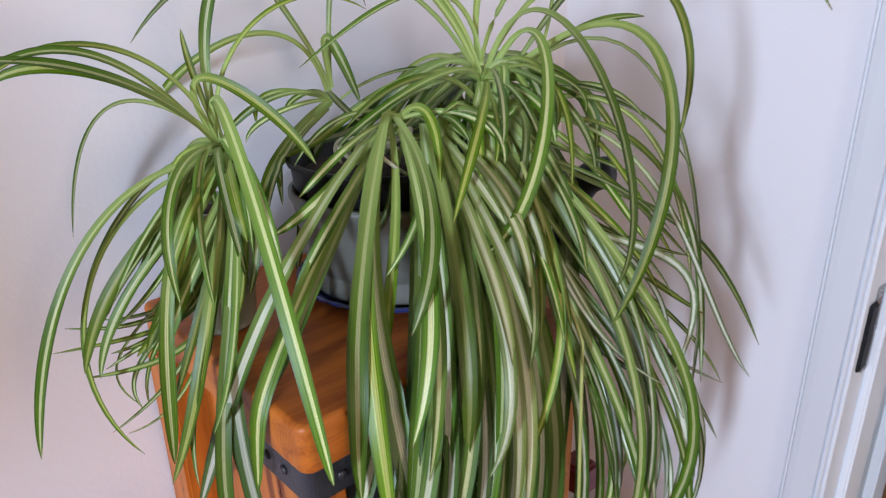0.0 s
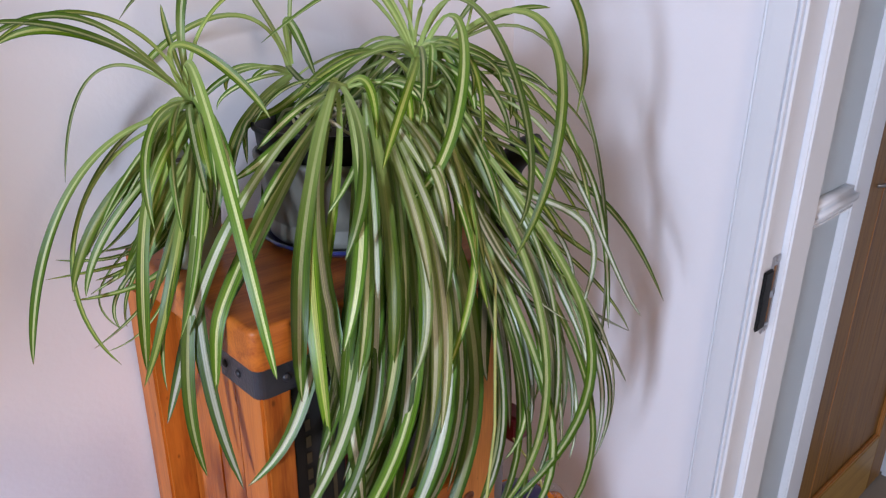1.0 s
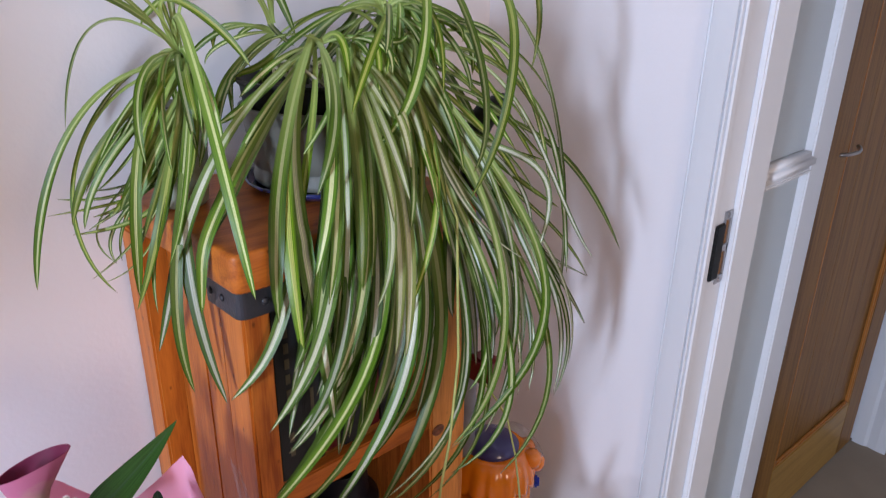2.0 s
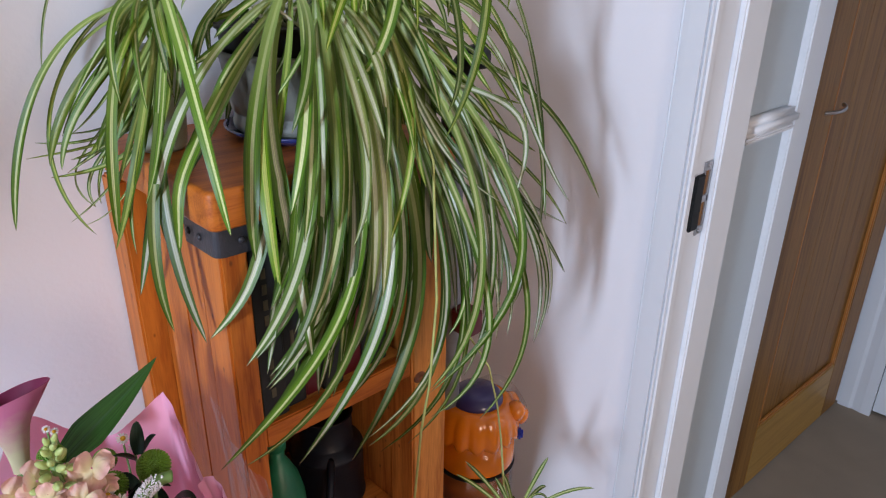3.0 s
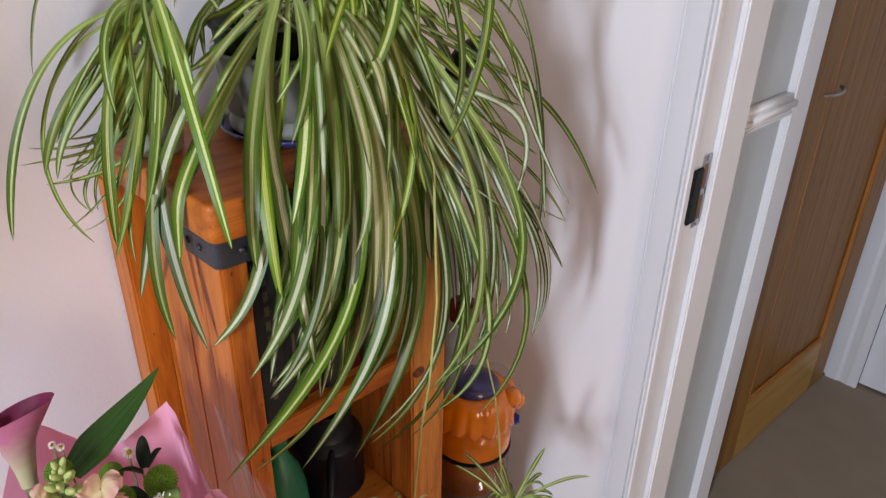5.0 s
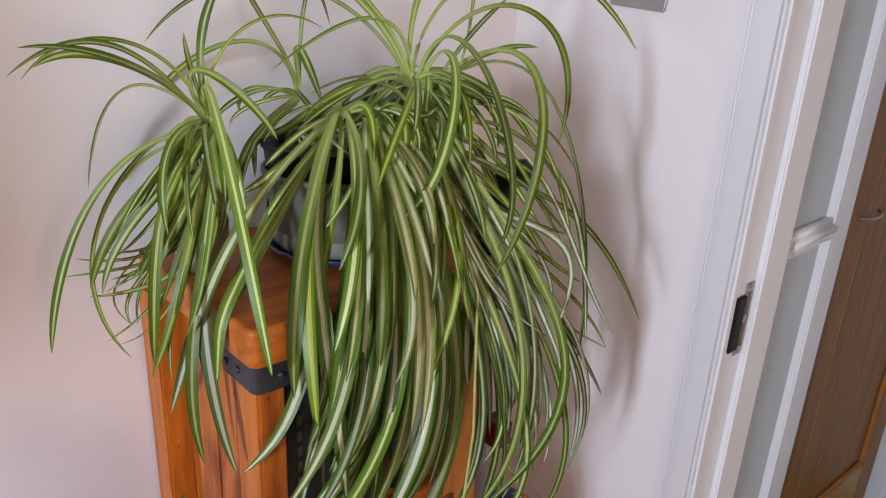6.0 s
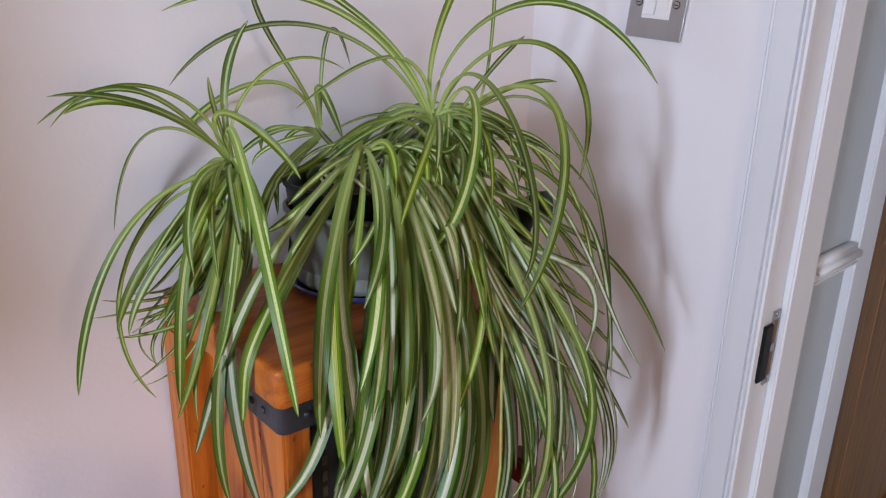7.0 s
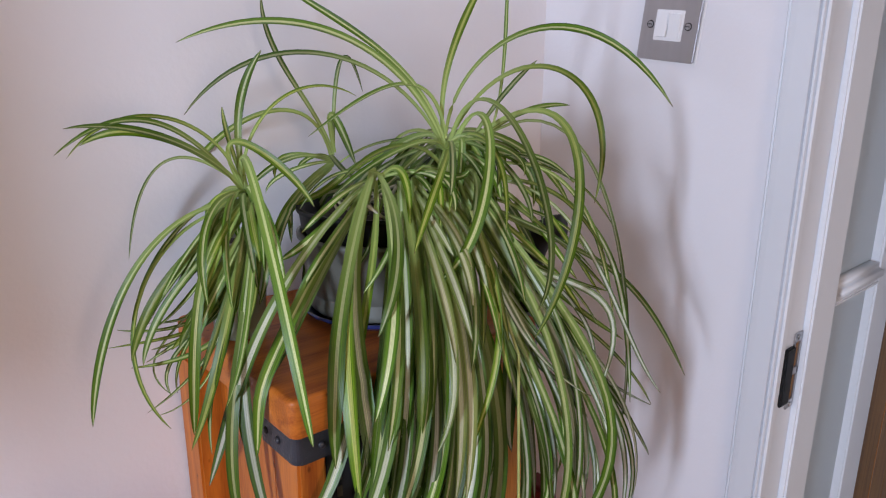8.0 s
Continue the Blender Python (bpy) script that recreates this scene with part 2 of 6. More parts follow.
LEAF = leaf_material("variegated_leaf", (0.028, 0.085, 0.005), (0.108, 0.232, 0.008), (0.75, 0.79, 0.37), 0.18)
LEAF_PALE = leaf_material("pale_leaf", (0.028, 0.088, 0.008), (0.102, 0.225, 0.014), (0.78, 0.82, 0.42), 0.28)
LEAF_WHITE = leaf_material("white_striped_leaf", (0.026, 0.085, 0.008), (0.095, 0.215, 0.016), (0.90, 0.92, 0.72), 0.30, 0.7)
LEAF_STRAW = leaf_material("straw_leaf", (0.046, 0.108, 0.006), (0.145, 0.260, 0.010), (0.54, 0.58, 0.14), 0.26)
LEAF_CREAM = leaf_material("cream_leaf", (0.120, 0.190, 0.030), (0.270, 0.340, 0.080), (0.80, 0.81, 0.52), 0.36)
LEAF_SILVER = leaf_material("silver_leaf", (0.060, 0.125, 0.030), (0.190, 0.270, 0.100), (0.88, 0.92, 0.78), 0.36)

RED = material("dark_red_plastic", (0.11, 0.008, 0.014), 0.35, scale=20, amount=0.2)
GREEN = material("green_plastic", (0.012, 0.16, 0.075), 0.4, scale=12, amount=0.25, bump=0.1)
CHARCOAL = material("charcoal_metal", (0.007, 0.008, 0.014), 0.40, scale=25, amount=0.35, bump=0.15, bump_scale=250)
CHARCOAL.node_tree.nodes["Principled BSDF"].inputs["Specular IOR Level"].default_value = 0.3
INK = material("black_cloth_board", (0.012, 0.012, 0.013), 0.7, scale=60, amount=0.3, bump=0.3, bump_scale=900)
GILT = material("dull_gilt_print", (0.085, 0.068, 0.035), 0.5, scale=60, amount=0.3)
CREAM = material("cream_print", (0.33, 0.30, 0.22), 0.6, scale=60, amount=0.2)
AMBER = material("amber_plastic", (0.30, 0.085, 0.018), 0.4, scale=12, amount=0.2)
SMOKE = material("smoky_plastic", (0.13, 0.075, 0.05), 0.45, scale=12, amount=0.25)
ORANGE = material("orange_plastic", (0.80, 0.21, 0.006), 0.18, scale=14, amount=0.12, coat=0.4)
CONE = material("dull_orange_plastic", (0.42, 0.11, 0.010), 0.45, scale=14, amount=0.15)
BUTTON = material("blue_plastic", (0.02, 0.05, 0.42), 0.3, scale=14, amount=0.1)
PURPLE = material("purple_plastic", (0.035, 0.030, 0.13), 0.3, scale=14, amount=0.2, coat=0.3)
GREY = material("grey_plastic", (0.19, 0.19, 0.21), 0.4, scale=20, amount=0.15)
CLEAR = sheet_glass("clear_plastic", 0.16)
CELLO = sheet_glass("cellophane", 0.05)
PINK_PAPER = petal_material("pink_paper", (0.92, 0.42, 0.58), (0.92, 0.44, 0.60))
PEACH = petal_material("peach_petal", (0.80, 0.46, 0.40), (0.80, 0.68, 0.40))
ROSE = petal_material("gerbera_petal", (0.72, 0.20, 0.46), (0.83, 0.42, 0.62))
CARN = petal_material("carnation_petal", (0.82, 0.14, 0.28), (0.95, 0.66, 0.68), 0.93, 1.04, 0.06)
CALLA = petal_material("calla_spathe", (0.58, 0.17, 0.30), (0.62, 0.56, 0.32), 0.40, 1.02, 0.3)
THROAT = petal_material("calla_throat", (0.20, 0.012, 0.06), (0.12, 0.01, 0.04))
DAISY = petal_material("daisy_petal", (0.86, 0.86, 0.80), (0.84, 0.83, 0.74))
YELLOW = material("yellow_disc", (0.80, 0.40, 0.015), 0.8, scale=300, amount=0.35, bump=0.8, bump_scale=1500)
LIME = material("lime_bloom", (0.16, 0.30, 0.025), 0.6, scale=120, amount=0.3)
BUD = material("pale_bud", (0.42, 0.50, 0.17), 0.5, scale=60, amount=0.2)
BROAD = leaf_material("broad_leaf", (0.050, 0.165, 0.020), (0.060, 0.200, 0.030), (0.075, 0.18, 0.075), 0.03, 0.0)
DARK = leaf_material("dark_foliage", (0.012, 0.028, 0.014), (0.014, 0.035, 0.018), (0.02, 0.045, 0.025), 0.05, 0.0)
DARK.node_tree.nodes["Principled BSDF"].inputs["Specular IOR Level"].default_value = 0.2
STALK = material("green_stalk", (0.14, 0.24, 0.06), 0.5, scale=40, amount=0.2)
FLORET = material("pale_floret", (0.80, 0.74, 0.76), 0.6, scale=200, amount=0.1)
FLORET_DARK = material("magenta_floret", (0.42, 0.05, 0.22), 0.6, scale=200, amount=0.2)
CURL = material("pale_green_curl", (0.44, 0.52, 0.24), 0.45, scale=60, amount=0.2)
RUNNER = material("yellow_green_runner", (0.40, 0.42, 0.13), 0.5, scale=40, amount=0.15)
KNOT = material("pine_knot", (0.17, 0.050, 0.014), 0.5, scale=90, amount=0.6, bump=0.4, bump_scale=400, stretch=(1, 1, 0.3))
ROOT = material("pale_root", (0.52, 0.50, 0.36), 0.6, scale=60, amount=0.2)


# ---- building blocks ----
def part(name, bm, mat, parent=None, label="", smooth=False):
    """Links a bmesh as one mesh object, under a thing or a part."""
    me = bpy.data.meshes.new(name)
    bm.to_mesh(me)
    bm.free()
    me.materials.append(mat)
    if smooth:
        me.shade_smooth()
    ob = new(name, me)
    if parent is not None:
        ob.parent = parent
    if label:
        ob["label"] = label
    return ob


def thing(name, where, label, category, group="", kind=""):
    ob = new(name)
    ob.location = where
    ob.empty_display_size = 0.02
    return tagged(ob, label, category, group, kind)


def structure(ob, label, category):
    return tagged(ob, label, category, kind="structure")


def box(lo, hi, bevel=0.0, segments=2, bm=None):
    """A box between two corners, with rounded edges."""
    bm = bm or bmesh.new()
    size = [b - a for a, b in zip(lo, hi)]
    mid = [(a + b) / 2 for a, b in zip(lo, hi)]
    made = bmesh.ops.create_cube(bm, size=1, matrix=Matrix.LocRotScale(mid, None, size))
    if bevel:
        edges = list({e for v in made["verts"] for e in v.link_edges})
        bmesh.ops.bevel(bm, geom=edges, offset=bevel, segments=segments, affect="EDGES", clamp_overlap=True)
    return bm


def lathe(profile, turns=40, bm=None, centre=(0, 0, 0)):
    """Turns a profile of (radius, z) round the z axis."""
    bm = bm or bmesh.new()
    rings = []
    for r, z in profile:
        rings.append([bm.verts.new((centre[0] + r * math.cos(a), centre[1] + r * math.sin(a), centre[2] + z)) for a in (2 * math.pi * i / turns for i in range(turns))])
    for a, b in zip(rings, rings[1:]):
        for i in range(turns):
            bm.faces.new((a[i], a[(i + 1) % turns], b[(i + 1) % turns], b[i]))
    for ring, flip in ((rings[0], True), (rings[-1], False)):
        bm.faces.new(ring[::-1] if flip else ring)
    bmesh.ops.recalc_face_normals(bm, faces=bm.faces)
    return bm


def tube(points, radius, sides=8, bm=None, taper=1.0):
    """A round rod along points, thinning to taper at the end."""
    bm = bm or bmesh.new()
    points = [Vector(p) for p in points]
    rings = []
    for i, p in enumerate(points):
        way = (points[min(i + 1, len(points) - 1)] - points[max(i - 1, 0)]).normalized()
        side = way.cross(Vector((0.31, 0.17, 0.93))).normalized()
        up = way.cross(side)
        r = radius * (1 + (taper - 1) * i / (len(points) - 1))
        rings.append([bm.verts.new(p + r * (side * math.cos(a) + up * math.sin(a))) for a in (2 * math.pi * k / sides for k in range(sides))])
    for a, b in zip(rings, rings[1:]):
        for k in range(sides):
            bm.faces.new((a[k], a[(k + 1) % sides], b[(k + 1) % sides], b[k]))
    bm.faces.new(rings[0][::-1]), bm.faces.new(rings[-1])
    bmesh.ops.recalc_face_normals(bm, faces=bm.faces)
    return bm


def bezier(a, b, c, d, n):
    a, b, c, d = Vector(a), Vector(b), Vector(c), Vector(d)
    return [a * (1 - s) ** 3 + b * 3 * s * (1 - s) ** 2 + c * 3 * s * s * (1 - s) + d * s ** 3 for s in (i / n for i in range(n + 1))]


# ---- the room ----
TOP = 1.118         # top of the stand
BACK = 0.285        # face of the back wall
SIDE = 0.65         # face of the wall with the doorway
JAMB = -0.169       # the doorway's far jamb
NEAR = -0.93        # the doorway's near jamb
HALL = 1.98         # face of the hall's far wall


def slab(name, lo, hi, mat, label, category, bevel=0.0):
    return structure(part(name, box(lo, hi, bevel), mat), label, category)


slab("floor", (-2.5, -3.3, -0.1), (2.2, 1.4, 0.0), CARPET, "plain taupe carpet running from the room into the hall", "floor")
slab("ceiling", (-2.5, -3.3, 2.4), (2.2, 1.4, 2.5), CEIL, "plain white painted ceiling", "ceiling")
slab("wall_back", (-2.5, BACK, 0), (SIDE + 0.1, BACK + 0.1, 2.4), WALL, "off-white painted plaster wall behind the stand", "wall")
slab("wall_doorway_far", (SIDE, JAMB + 0.03, 0), (SIDE + 0.1, BACK, 2.4), WALL, "off-white painted plaster wall beside the doorway", "wall")
slab("wall_doorway_over", (SIDE, NEAR - 0.03, 2.06), (SIDE + 0.1, JAMB + 0.03, 2.4), WALL, "off-white painted wall over the doorway", "wall")
slab("wall_doorway_near", (SIDE, -3.3, 0), (SIDE + 0.1, NEAR - 0.03, 2.4), WALL, "off-white painted plaster wall on the near side of the doorway", "wall")
# slab out of view, added to shade the left of the back wall
slab("shade_nib", (-0.92, -0.102, 1.13), (-0.80, BACK, 2.4), WALL_ROOM, "unseen beige slab added to shade the back wall", "wall")
# opening for the front fill lamp; this unseen window is assumed
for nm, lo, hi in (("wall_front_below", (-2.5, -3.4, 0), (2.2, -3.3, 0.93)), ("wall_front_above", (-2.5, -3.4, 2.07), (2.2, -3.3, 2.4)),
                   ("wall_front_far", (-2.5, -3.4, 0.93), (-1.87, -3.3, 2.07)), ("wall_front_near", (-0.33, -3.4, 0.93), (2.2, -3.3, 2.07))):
    slab(nm, lo, hi, WALL_ROOM, "beige painted wall round an assumed front window", "wall")
for nm, lo, hi in (("wall_window_below", (-2.5, -3.3, 0), (-2.4, BACK, 0.9)), ("wall_window_above", (-2.5, -3.3, 2.15), (-2.4, BACK, 2.4)),
                   ("wall_window_near", (-2.5, -3.3, 0.9), (-2.4, -2.05, 2.15)), ("wall_window_far", (-2.5, -0.65, 0.9), (-2.4, BACK, 2.15))):
    slab(nm, lo, hi, WALL_ROOM, "beige painted wall round the window", "wall")
slab("wall_hall_far", (HALL, -0.165, 0), (HALL + 0.1, 1.4, 2.4), WALL, "off-white painted wall at the far side of the hall", "wall")
slab("wall_hall_over", (HALL, -1.05, 2.06), (HALL + 0.1, -0.165, 2.4), WALL, "off-white wall over the hall's far doorway", "wall")
slab("wall_hall_near", (HALL, -3.3, 0), (HALL + 0.1, -1.05, 2.4), WALL, "off-white painted hall wall", "wall")
slab("wall_hall_end", (SIDE + 0.1, 1.3, 0), (2.2, 1.4, 2.4), WALL, "plain off-white wall closing the hall", "wall")


# ---- doorway ----
def moulding(name, profile, z0, z1, mat, label):
    """An upright run of moulding: a closed outline of (x, y) drawn up from z0 to z1."""
    bm = bmesh.new()
    lo = [bm.verts.new((x, y, z0)) for x, y in profile]
    hi = [bm.verts.new((x, y, z1)) for x, y in profile]
    for i in range(len(lo)):
        j = (i + 1) % len(lo)
        bm.faces.new((lo[i], lo[j], hi[j], hi[i]))
    bm.faces.new(lo[::-1]), bm.faces.new(hi)
    bmesh.ops.recalc_face_normals(bm, faces=bm.faces)
    return structure(part(name, bm, mat), label, "door trim")


slab("baseboard_back", (-0.80, BACK - 0.014, 0), (SIDE - 0.0145, BACK, 0.12), GLOSS, "white gloss skirting board", "baseboard", 0.003)
slab("baseboard_side", (SIDE - 0.014, -0.111, 0), (SIDE, BACK, 0.12), GLOSS, "white gloss skirting board", "baseboard", 0.003)
S = SIDE
moulding("trim_architrave", [(S, -0.117), (S - 0.007, -0.1175), (S - 0.0085, -0.1195), (S - 0.0075, -0.1215), (S - 0.010, -0.1235), (S - 0.0115, -0.132), (S - 0.013, -0.146),
                             (S - 0.0145, -0.158), (S - 0.009, -0.1595), (S - 0.009, -0.1605), (S - 0.0145, -0.162), (S - 0.0145, -0.1645), (S - 0.009, -0.166), (S - 0.009, -0.167), (S - 0.0125, -0.168),
                             (S - 0.011, -0.1705), (S, -0.171)],
         0, 2.12, GLOSS, "white gloss moulded architrave round the doorway")
slab("door_lining", (S + 0.0005, JAMB, 0), (S + 0.150, JAMB + 0.03, 2.06), GLOSS, "white gloss door lining", "door trim")
slab("door_stop", (S + 0.053, JAMB - 0.012, 0), (S + 0.132, JAMB, 2.05), GLOSS, "white gloss door stop", "door trim", 0.003)
slab("door_lining_head", (S, NEAR, 2.03), (S + 0.150, JAMB, 2.06), GLOSS, "white gloss head of the doorway", "door trim")
slab("door_lining_near", (S, NEAR - 0.03, 0), (S + 0.150, NEAR, 2.06), GLOSS, "white gloss near door lining", "door trim")

plate = thing("strike_plate", (S + 0.012, JAMB, 1.0), "steel strike plate with a black keep on the white jamb", "strike plate")
for z0, z1 in ((-0.060, -0.046), (-0.008, 0.004), (0.042, 0.056)):
    part("plate", box((0.016, -0.003, z0), (0.038, 0.0, z1), 0.0008), STEEL, plate)
part("plate", box((0.016, -0.003, -0.0465), (0.020, 0.0, 0.0425), 0.0006), STEEL, plate)
part("plate", box((0.033, -0.003, -0.0465), (0.038, 0.0, 0.0425), 0.0006), STEEL, plate)
for z in (-0.054, 0.050):
    part("screw", lathe([(0.0001, 0.0), (0.0038, 0.0), (0.0036, 0.0009), (0.0001, 0.0012)], 14), STEEL, plate, "", True).matrix_local = pose(0.027, -0.003, z, 90, 0, 0)
part("keep", box((-0.010, -0.006, -0.048), (0.0155, 0.0, 0.040), 0.002), BLACK, plate, "black keep lip")
part("latch_hole", box((0.0205, -0.0012, -0.0455), (0.0325, 0.0, -0.0085)), OAK, plate, "brown bolt hole")
part("latch_hole", box((0.0205, -0.0012, 0.0045), (0.0325, 0.0, 0.0415)), OAK, plate, "brown latch hole")

# ---- hall ----
leafd = thing("glazed_door", (0.802, -0.155, 0.0), "narrow white glazed door leaf with frosted panes folded open", "door")
part("stile", box((0.245, 0, 0.01), (0.335, 0.035, 2.0), 0.003), GLOSS, leafd)
part("stile", box((0.0, 0, 0.01), (0.045, 0.035, 2.0), 0.003), GLOSS, leafd)
part("rail", box((0.045, 0, 0.01), (0.245, 0.035, 0.035), 0.003), GLOSS, leafd)
part("rail", box((0.045, 0, 1.9), (0.245, 0.035, 2.0), 0.003), GLOSS, leafd)
bar = part("glazing_bar", box((0.045, -0.010, 1.058), (0.245, 0.030, 1.089), 0.010, 4), GLOSS, leafd, "", True)
part("bead", box((0.045, -0.003, 1.0485), (0.245, 0.030, 1.0575), 0.003), GLOSS, bar)
part("pane", box((0.045, 0.016, 0.035), (0.245, 0.022, 1.048)), FROST, leafd)
part("pane", box((0.045, 0.016, 1.0895), (0.245, 0.022, 1.9)), FROST, leafd)

door = thing("oak_door", (1.945, -0.147, 0.0), "open oak panelled internal door with a recessed boarded panel", "door")
door.rotation_euler = (0, 0, math.atan2(0.043, -0.712))
part("stile", box((0, -0.018, 0.008), (0.11, 0.018, 1.98), 0.002), OAK, door)
part("stile", box((0.60, -0.018, 0.008), (0.72, 0.018, 1.98), 0.002), OAK, door)
part("rail", box((0.11, -0.018, 0.008), (0.60, 0.018, 0.20), 0.002), OAK_RAIL, door)
part("rail", box((0.11, -0.018, 1.86), (0.60, 0.018, 1.98), 0.002), OAK_RAIL, door)
for k in range(4):
    part("panel_board", box((0.1105 + k * 0.1222, -0.006, 0.2005), (0.2323 + k * 0.1222, 0.006, 1.8595), 0.0008), OAK, door)
for side in (-1, 1):
    y0, y1 = sorted((side * 0.0065, side * 0.0175))
    part("bead", box((0.1105, y0, 0.2005), (0.122, y1, 1.8595), 0.004), OAK_BEAD, door, "orange-brown bead round the panel")
    part("bead", box((0.588, y0, 0.2005), (0.5995, y1, 1.8595), 0.004), OAK_BEAD, door)
    part("bead", box((0.1225, y0, 0.2005), (0.5875, y1, 0.212), 0.004), OAK_BEAD, door)
part("hook", tube(bezier((0.640, 0.016, 1.035), (0.625, 0.045, 1.040), (0.600, 0.05, 1.045), (0.585, 0.03, 1.050), 12), 0.004, 8), STEEL, door, "small steel hook", True)
moulding("trim_hall_architrave", [(HALL, -0.165), (HALL - 0.016, -0.167), (HALL - 0.018, -0.20), (HALL - 0.012, -0.21), (HALL - 0.018, -0.235), (HALL - 0.018, -0.262), (HALL, -0.262)],
         0, 2.1, GLOSS, "white gloss architrave in the hall")
hall_door = thing("white_hall_door", (HALL + 0.006, -0.2625, 0.0), "closed white painted panel door in the hall", "door")
part("leaf", box((0, -0.76, 0.01), (0.04, 0, 2.05), 0.002), GLOSS, hall_door)
for y0, y1 in ((-0.36, -0.10), (-0.68, -0.42)):
    for z0, z1 in ((0.2, 0.85), (1.0, 1.9)):
        part("panel", box((-0.006, y0, z0), (0.002, y1, z1), 0.005), GLOSS, hall_door)

# ---- light switch ----
switch = thing("light_switch", (SIDE, 0.0465, 1.4695), "brushed steel double light switch with white rockers, slightly crooked", "light switch")
switch.rotation_euler = (radians(5.8), 0, 0)
part("back_box", box((-0.0025, -0.0495, -0.0515), (0, 0.0475, 0.0495), 0.001), WHITE, switch, "pale edge of paint round the plate")
part("plate", box((-0.007, -0.047, -0.049), (-0.002, 0.047, 0.049), 0.002), STEEL, switch)
part("surround", box((-0.0085, -0.0225, -0.0210), (-0.006, 0.0225, 0.0210), 0.0008), WHITE, switch)
for y in (-0.0100, 0.0100):
    r = part("rocker", box((-0.012, -0.0094, -0.0175), (-0.007, 0.0094, 0.0175), 0.001), WHITE, switch)
    r.location, r.rotation_euler = (0, y, 0), (0, radians(7 if y > 0 else -5), 0)
for y in (-0.0305, 0.0305):
    part("screw_slot", box((-0.0093, y - 0.0036, -0.0006), (-0.0086, y + 0.0036, 0.0006)), BLACK, switch)
    part("screw_recess", lathe([(0.0001, 0.0), (0.0056, 0.0), (0.0056, 0.0004), (0.0001, 0.0005)], 18), BLACK, switch).matrix_local = pose(-0.0070, y, 0, 0, -90, 0)
    part("screw", lathe([(0.0001, -0.0006), (0.0044, -0.0006), (0.0044, 0.0006), (0.0036, 0.0012), (0.0001, 0.0014)], 14), STEEL, switch).matrix_local = pose(-0.0075, y, 0, 0, -90, 0)

# ---- the stand ----
def rounded_board(lo, hi, corner=0.011, edge=0.005, turns=8, steps=4):
    """A board with rounded upright corners and softly worn upper and lower edges."""
    def ring(inset, z):
        c = corner - inset
        out = []
        for cx, cy, a0 in ((hi[0] - corner, hi[1] - corner, 0), (lo[0] + corner, hi[1] - corner, 90), (lo[0] + corner, lo[1] + corner, 180), (hi[0] - corner, lo[1] + corner, 270)):
            out += [(cx + c * math.cos(radians(a0 + 90 * k / turns)), cy + c * math.sin(radians(a0 + 90 * k / turns)), z) for k in range(turns + 1)]
        return out
    bm = bmesh.new()
    levels = [(edge * (1 - math.sin(a)), lo[2] + edge * (1 - math.cos(a))) for a in (math.pi / 2 * k / steps for k in range(steps + 1))]
    levels += [(edge * (1 - math.cos(a)), hi[2] - edge * (1 - math.sin(a))) for a in (math.pi / 2 * k / steps for k in range(steps + 1))]
    levels.append((edge + 0.004, hi[2]))
    rings = [[bm.verts.new(p) for p in ring(i, z)] for i, z in levels]
    for a, b in zip(rings, rings[1:]):
        for k in range(len(a)):
            bm.faces.new((a[k], a[(k + 1) % len(a)], b[(k + 1) % len(b)], b[k]))
    bm.faces.new(rings[0][::-1]), bm.faces.new(rings[-1])
    return bm


stand = thing("plant_stand", (0, 0, 0), "stained pine plant stand with open shelves and black iron strap", "plant stand")
W, D = 0.322, 0.278
for x, y, w, d in ((0, 0, 0.031, 0.052), (W - 0.066, 0, 0.066, 0.052), (-0.012, D - 0.050, 0.067, 0.050), (W - 0.060, D - 0.050, 0.060, 0.050)):
    # right posts use the pine lightened as if lit
    part("post", box((x, y, 0.0), (x + w, y + d, 1.0755), 0.003), PINE_LIT if x > 0.2 else PINE, stand)
for y0, y1 in ((0.0525, 0.1035), (0.1045, 0.164)):
    part("side_plank", box((0.002, y0, 0.0), (0.022, y1, 1.0755), 0.002), PINE, stand)
    part("side_plank", box((W - 0.022, y0, 0.0), (W - 0.002, y1, 1.0755), 0.002), PINE, stand)
part("side_panel", box((0.020, 0.1645, 0.05), (0.032, D - 0.0505, 1.0755), 0.001), PINE, stand)
part("side_panel", box((W - 0.032, 0.1645, 0.05), (W - 0.020, D - 0.0505, 1.0755), 0.001), PINE, stand)
for k in range(3):
    part("back_plank", box((0.056 + k * 0.0685, D - 0.024, 0.05), (0.1235 + k * 0.0685, D - 0.010, 1.0755), 0.001), PINE, stand)
for y0, y1 in ((0.0525, 0.120), (0.121, 0.186), (0.187, D - 0.0245)):
    part("inner_panel", box((W - 0.064, y0, 0.05), (W - 0.050, y1, 1.0755), 0.001), PINE_LIT, stand)
knot = part("knot", lathe([(0.0001, 0.0004), (0.0030, 0.0002), (0.0040, 0.0010), (0.0060, 0.0007), (0.0075, 0.0012), (0.0098, 0.0008), (0.0115, 0.0)], 20), KNOT, stand, "dark raised knot in the pine", True)
knot.matrix_local = pose(W - 0.053, 0.0002, 0.786, 90, 12, 0) @ Matrix.Diagonal((1.0, 0.8, 1.0, 1.0))
part("top", rounded_board((-0.008, -0.008, 1.0765), (W + 0.006, D + 0.003, TOP)), PINE_TOP, stand, "worn rounded top board", True)
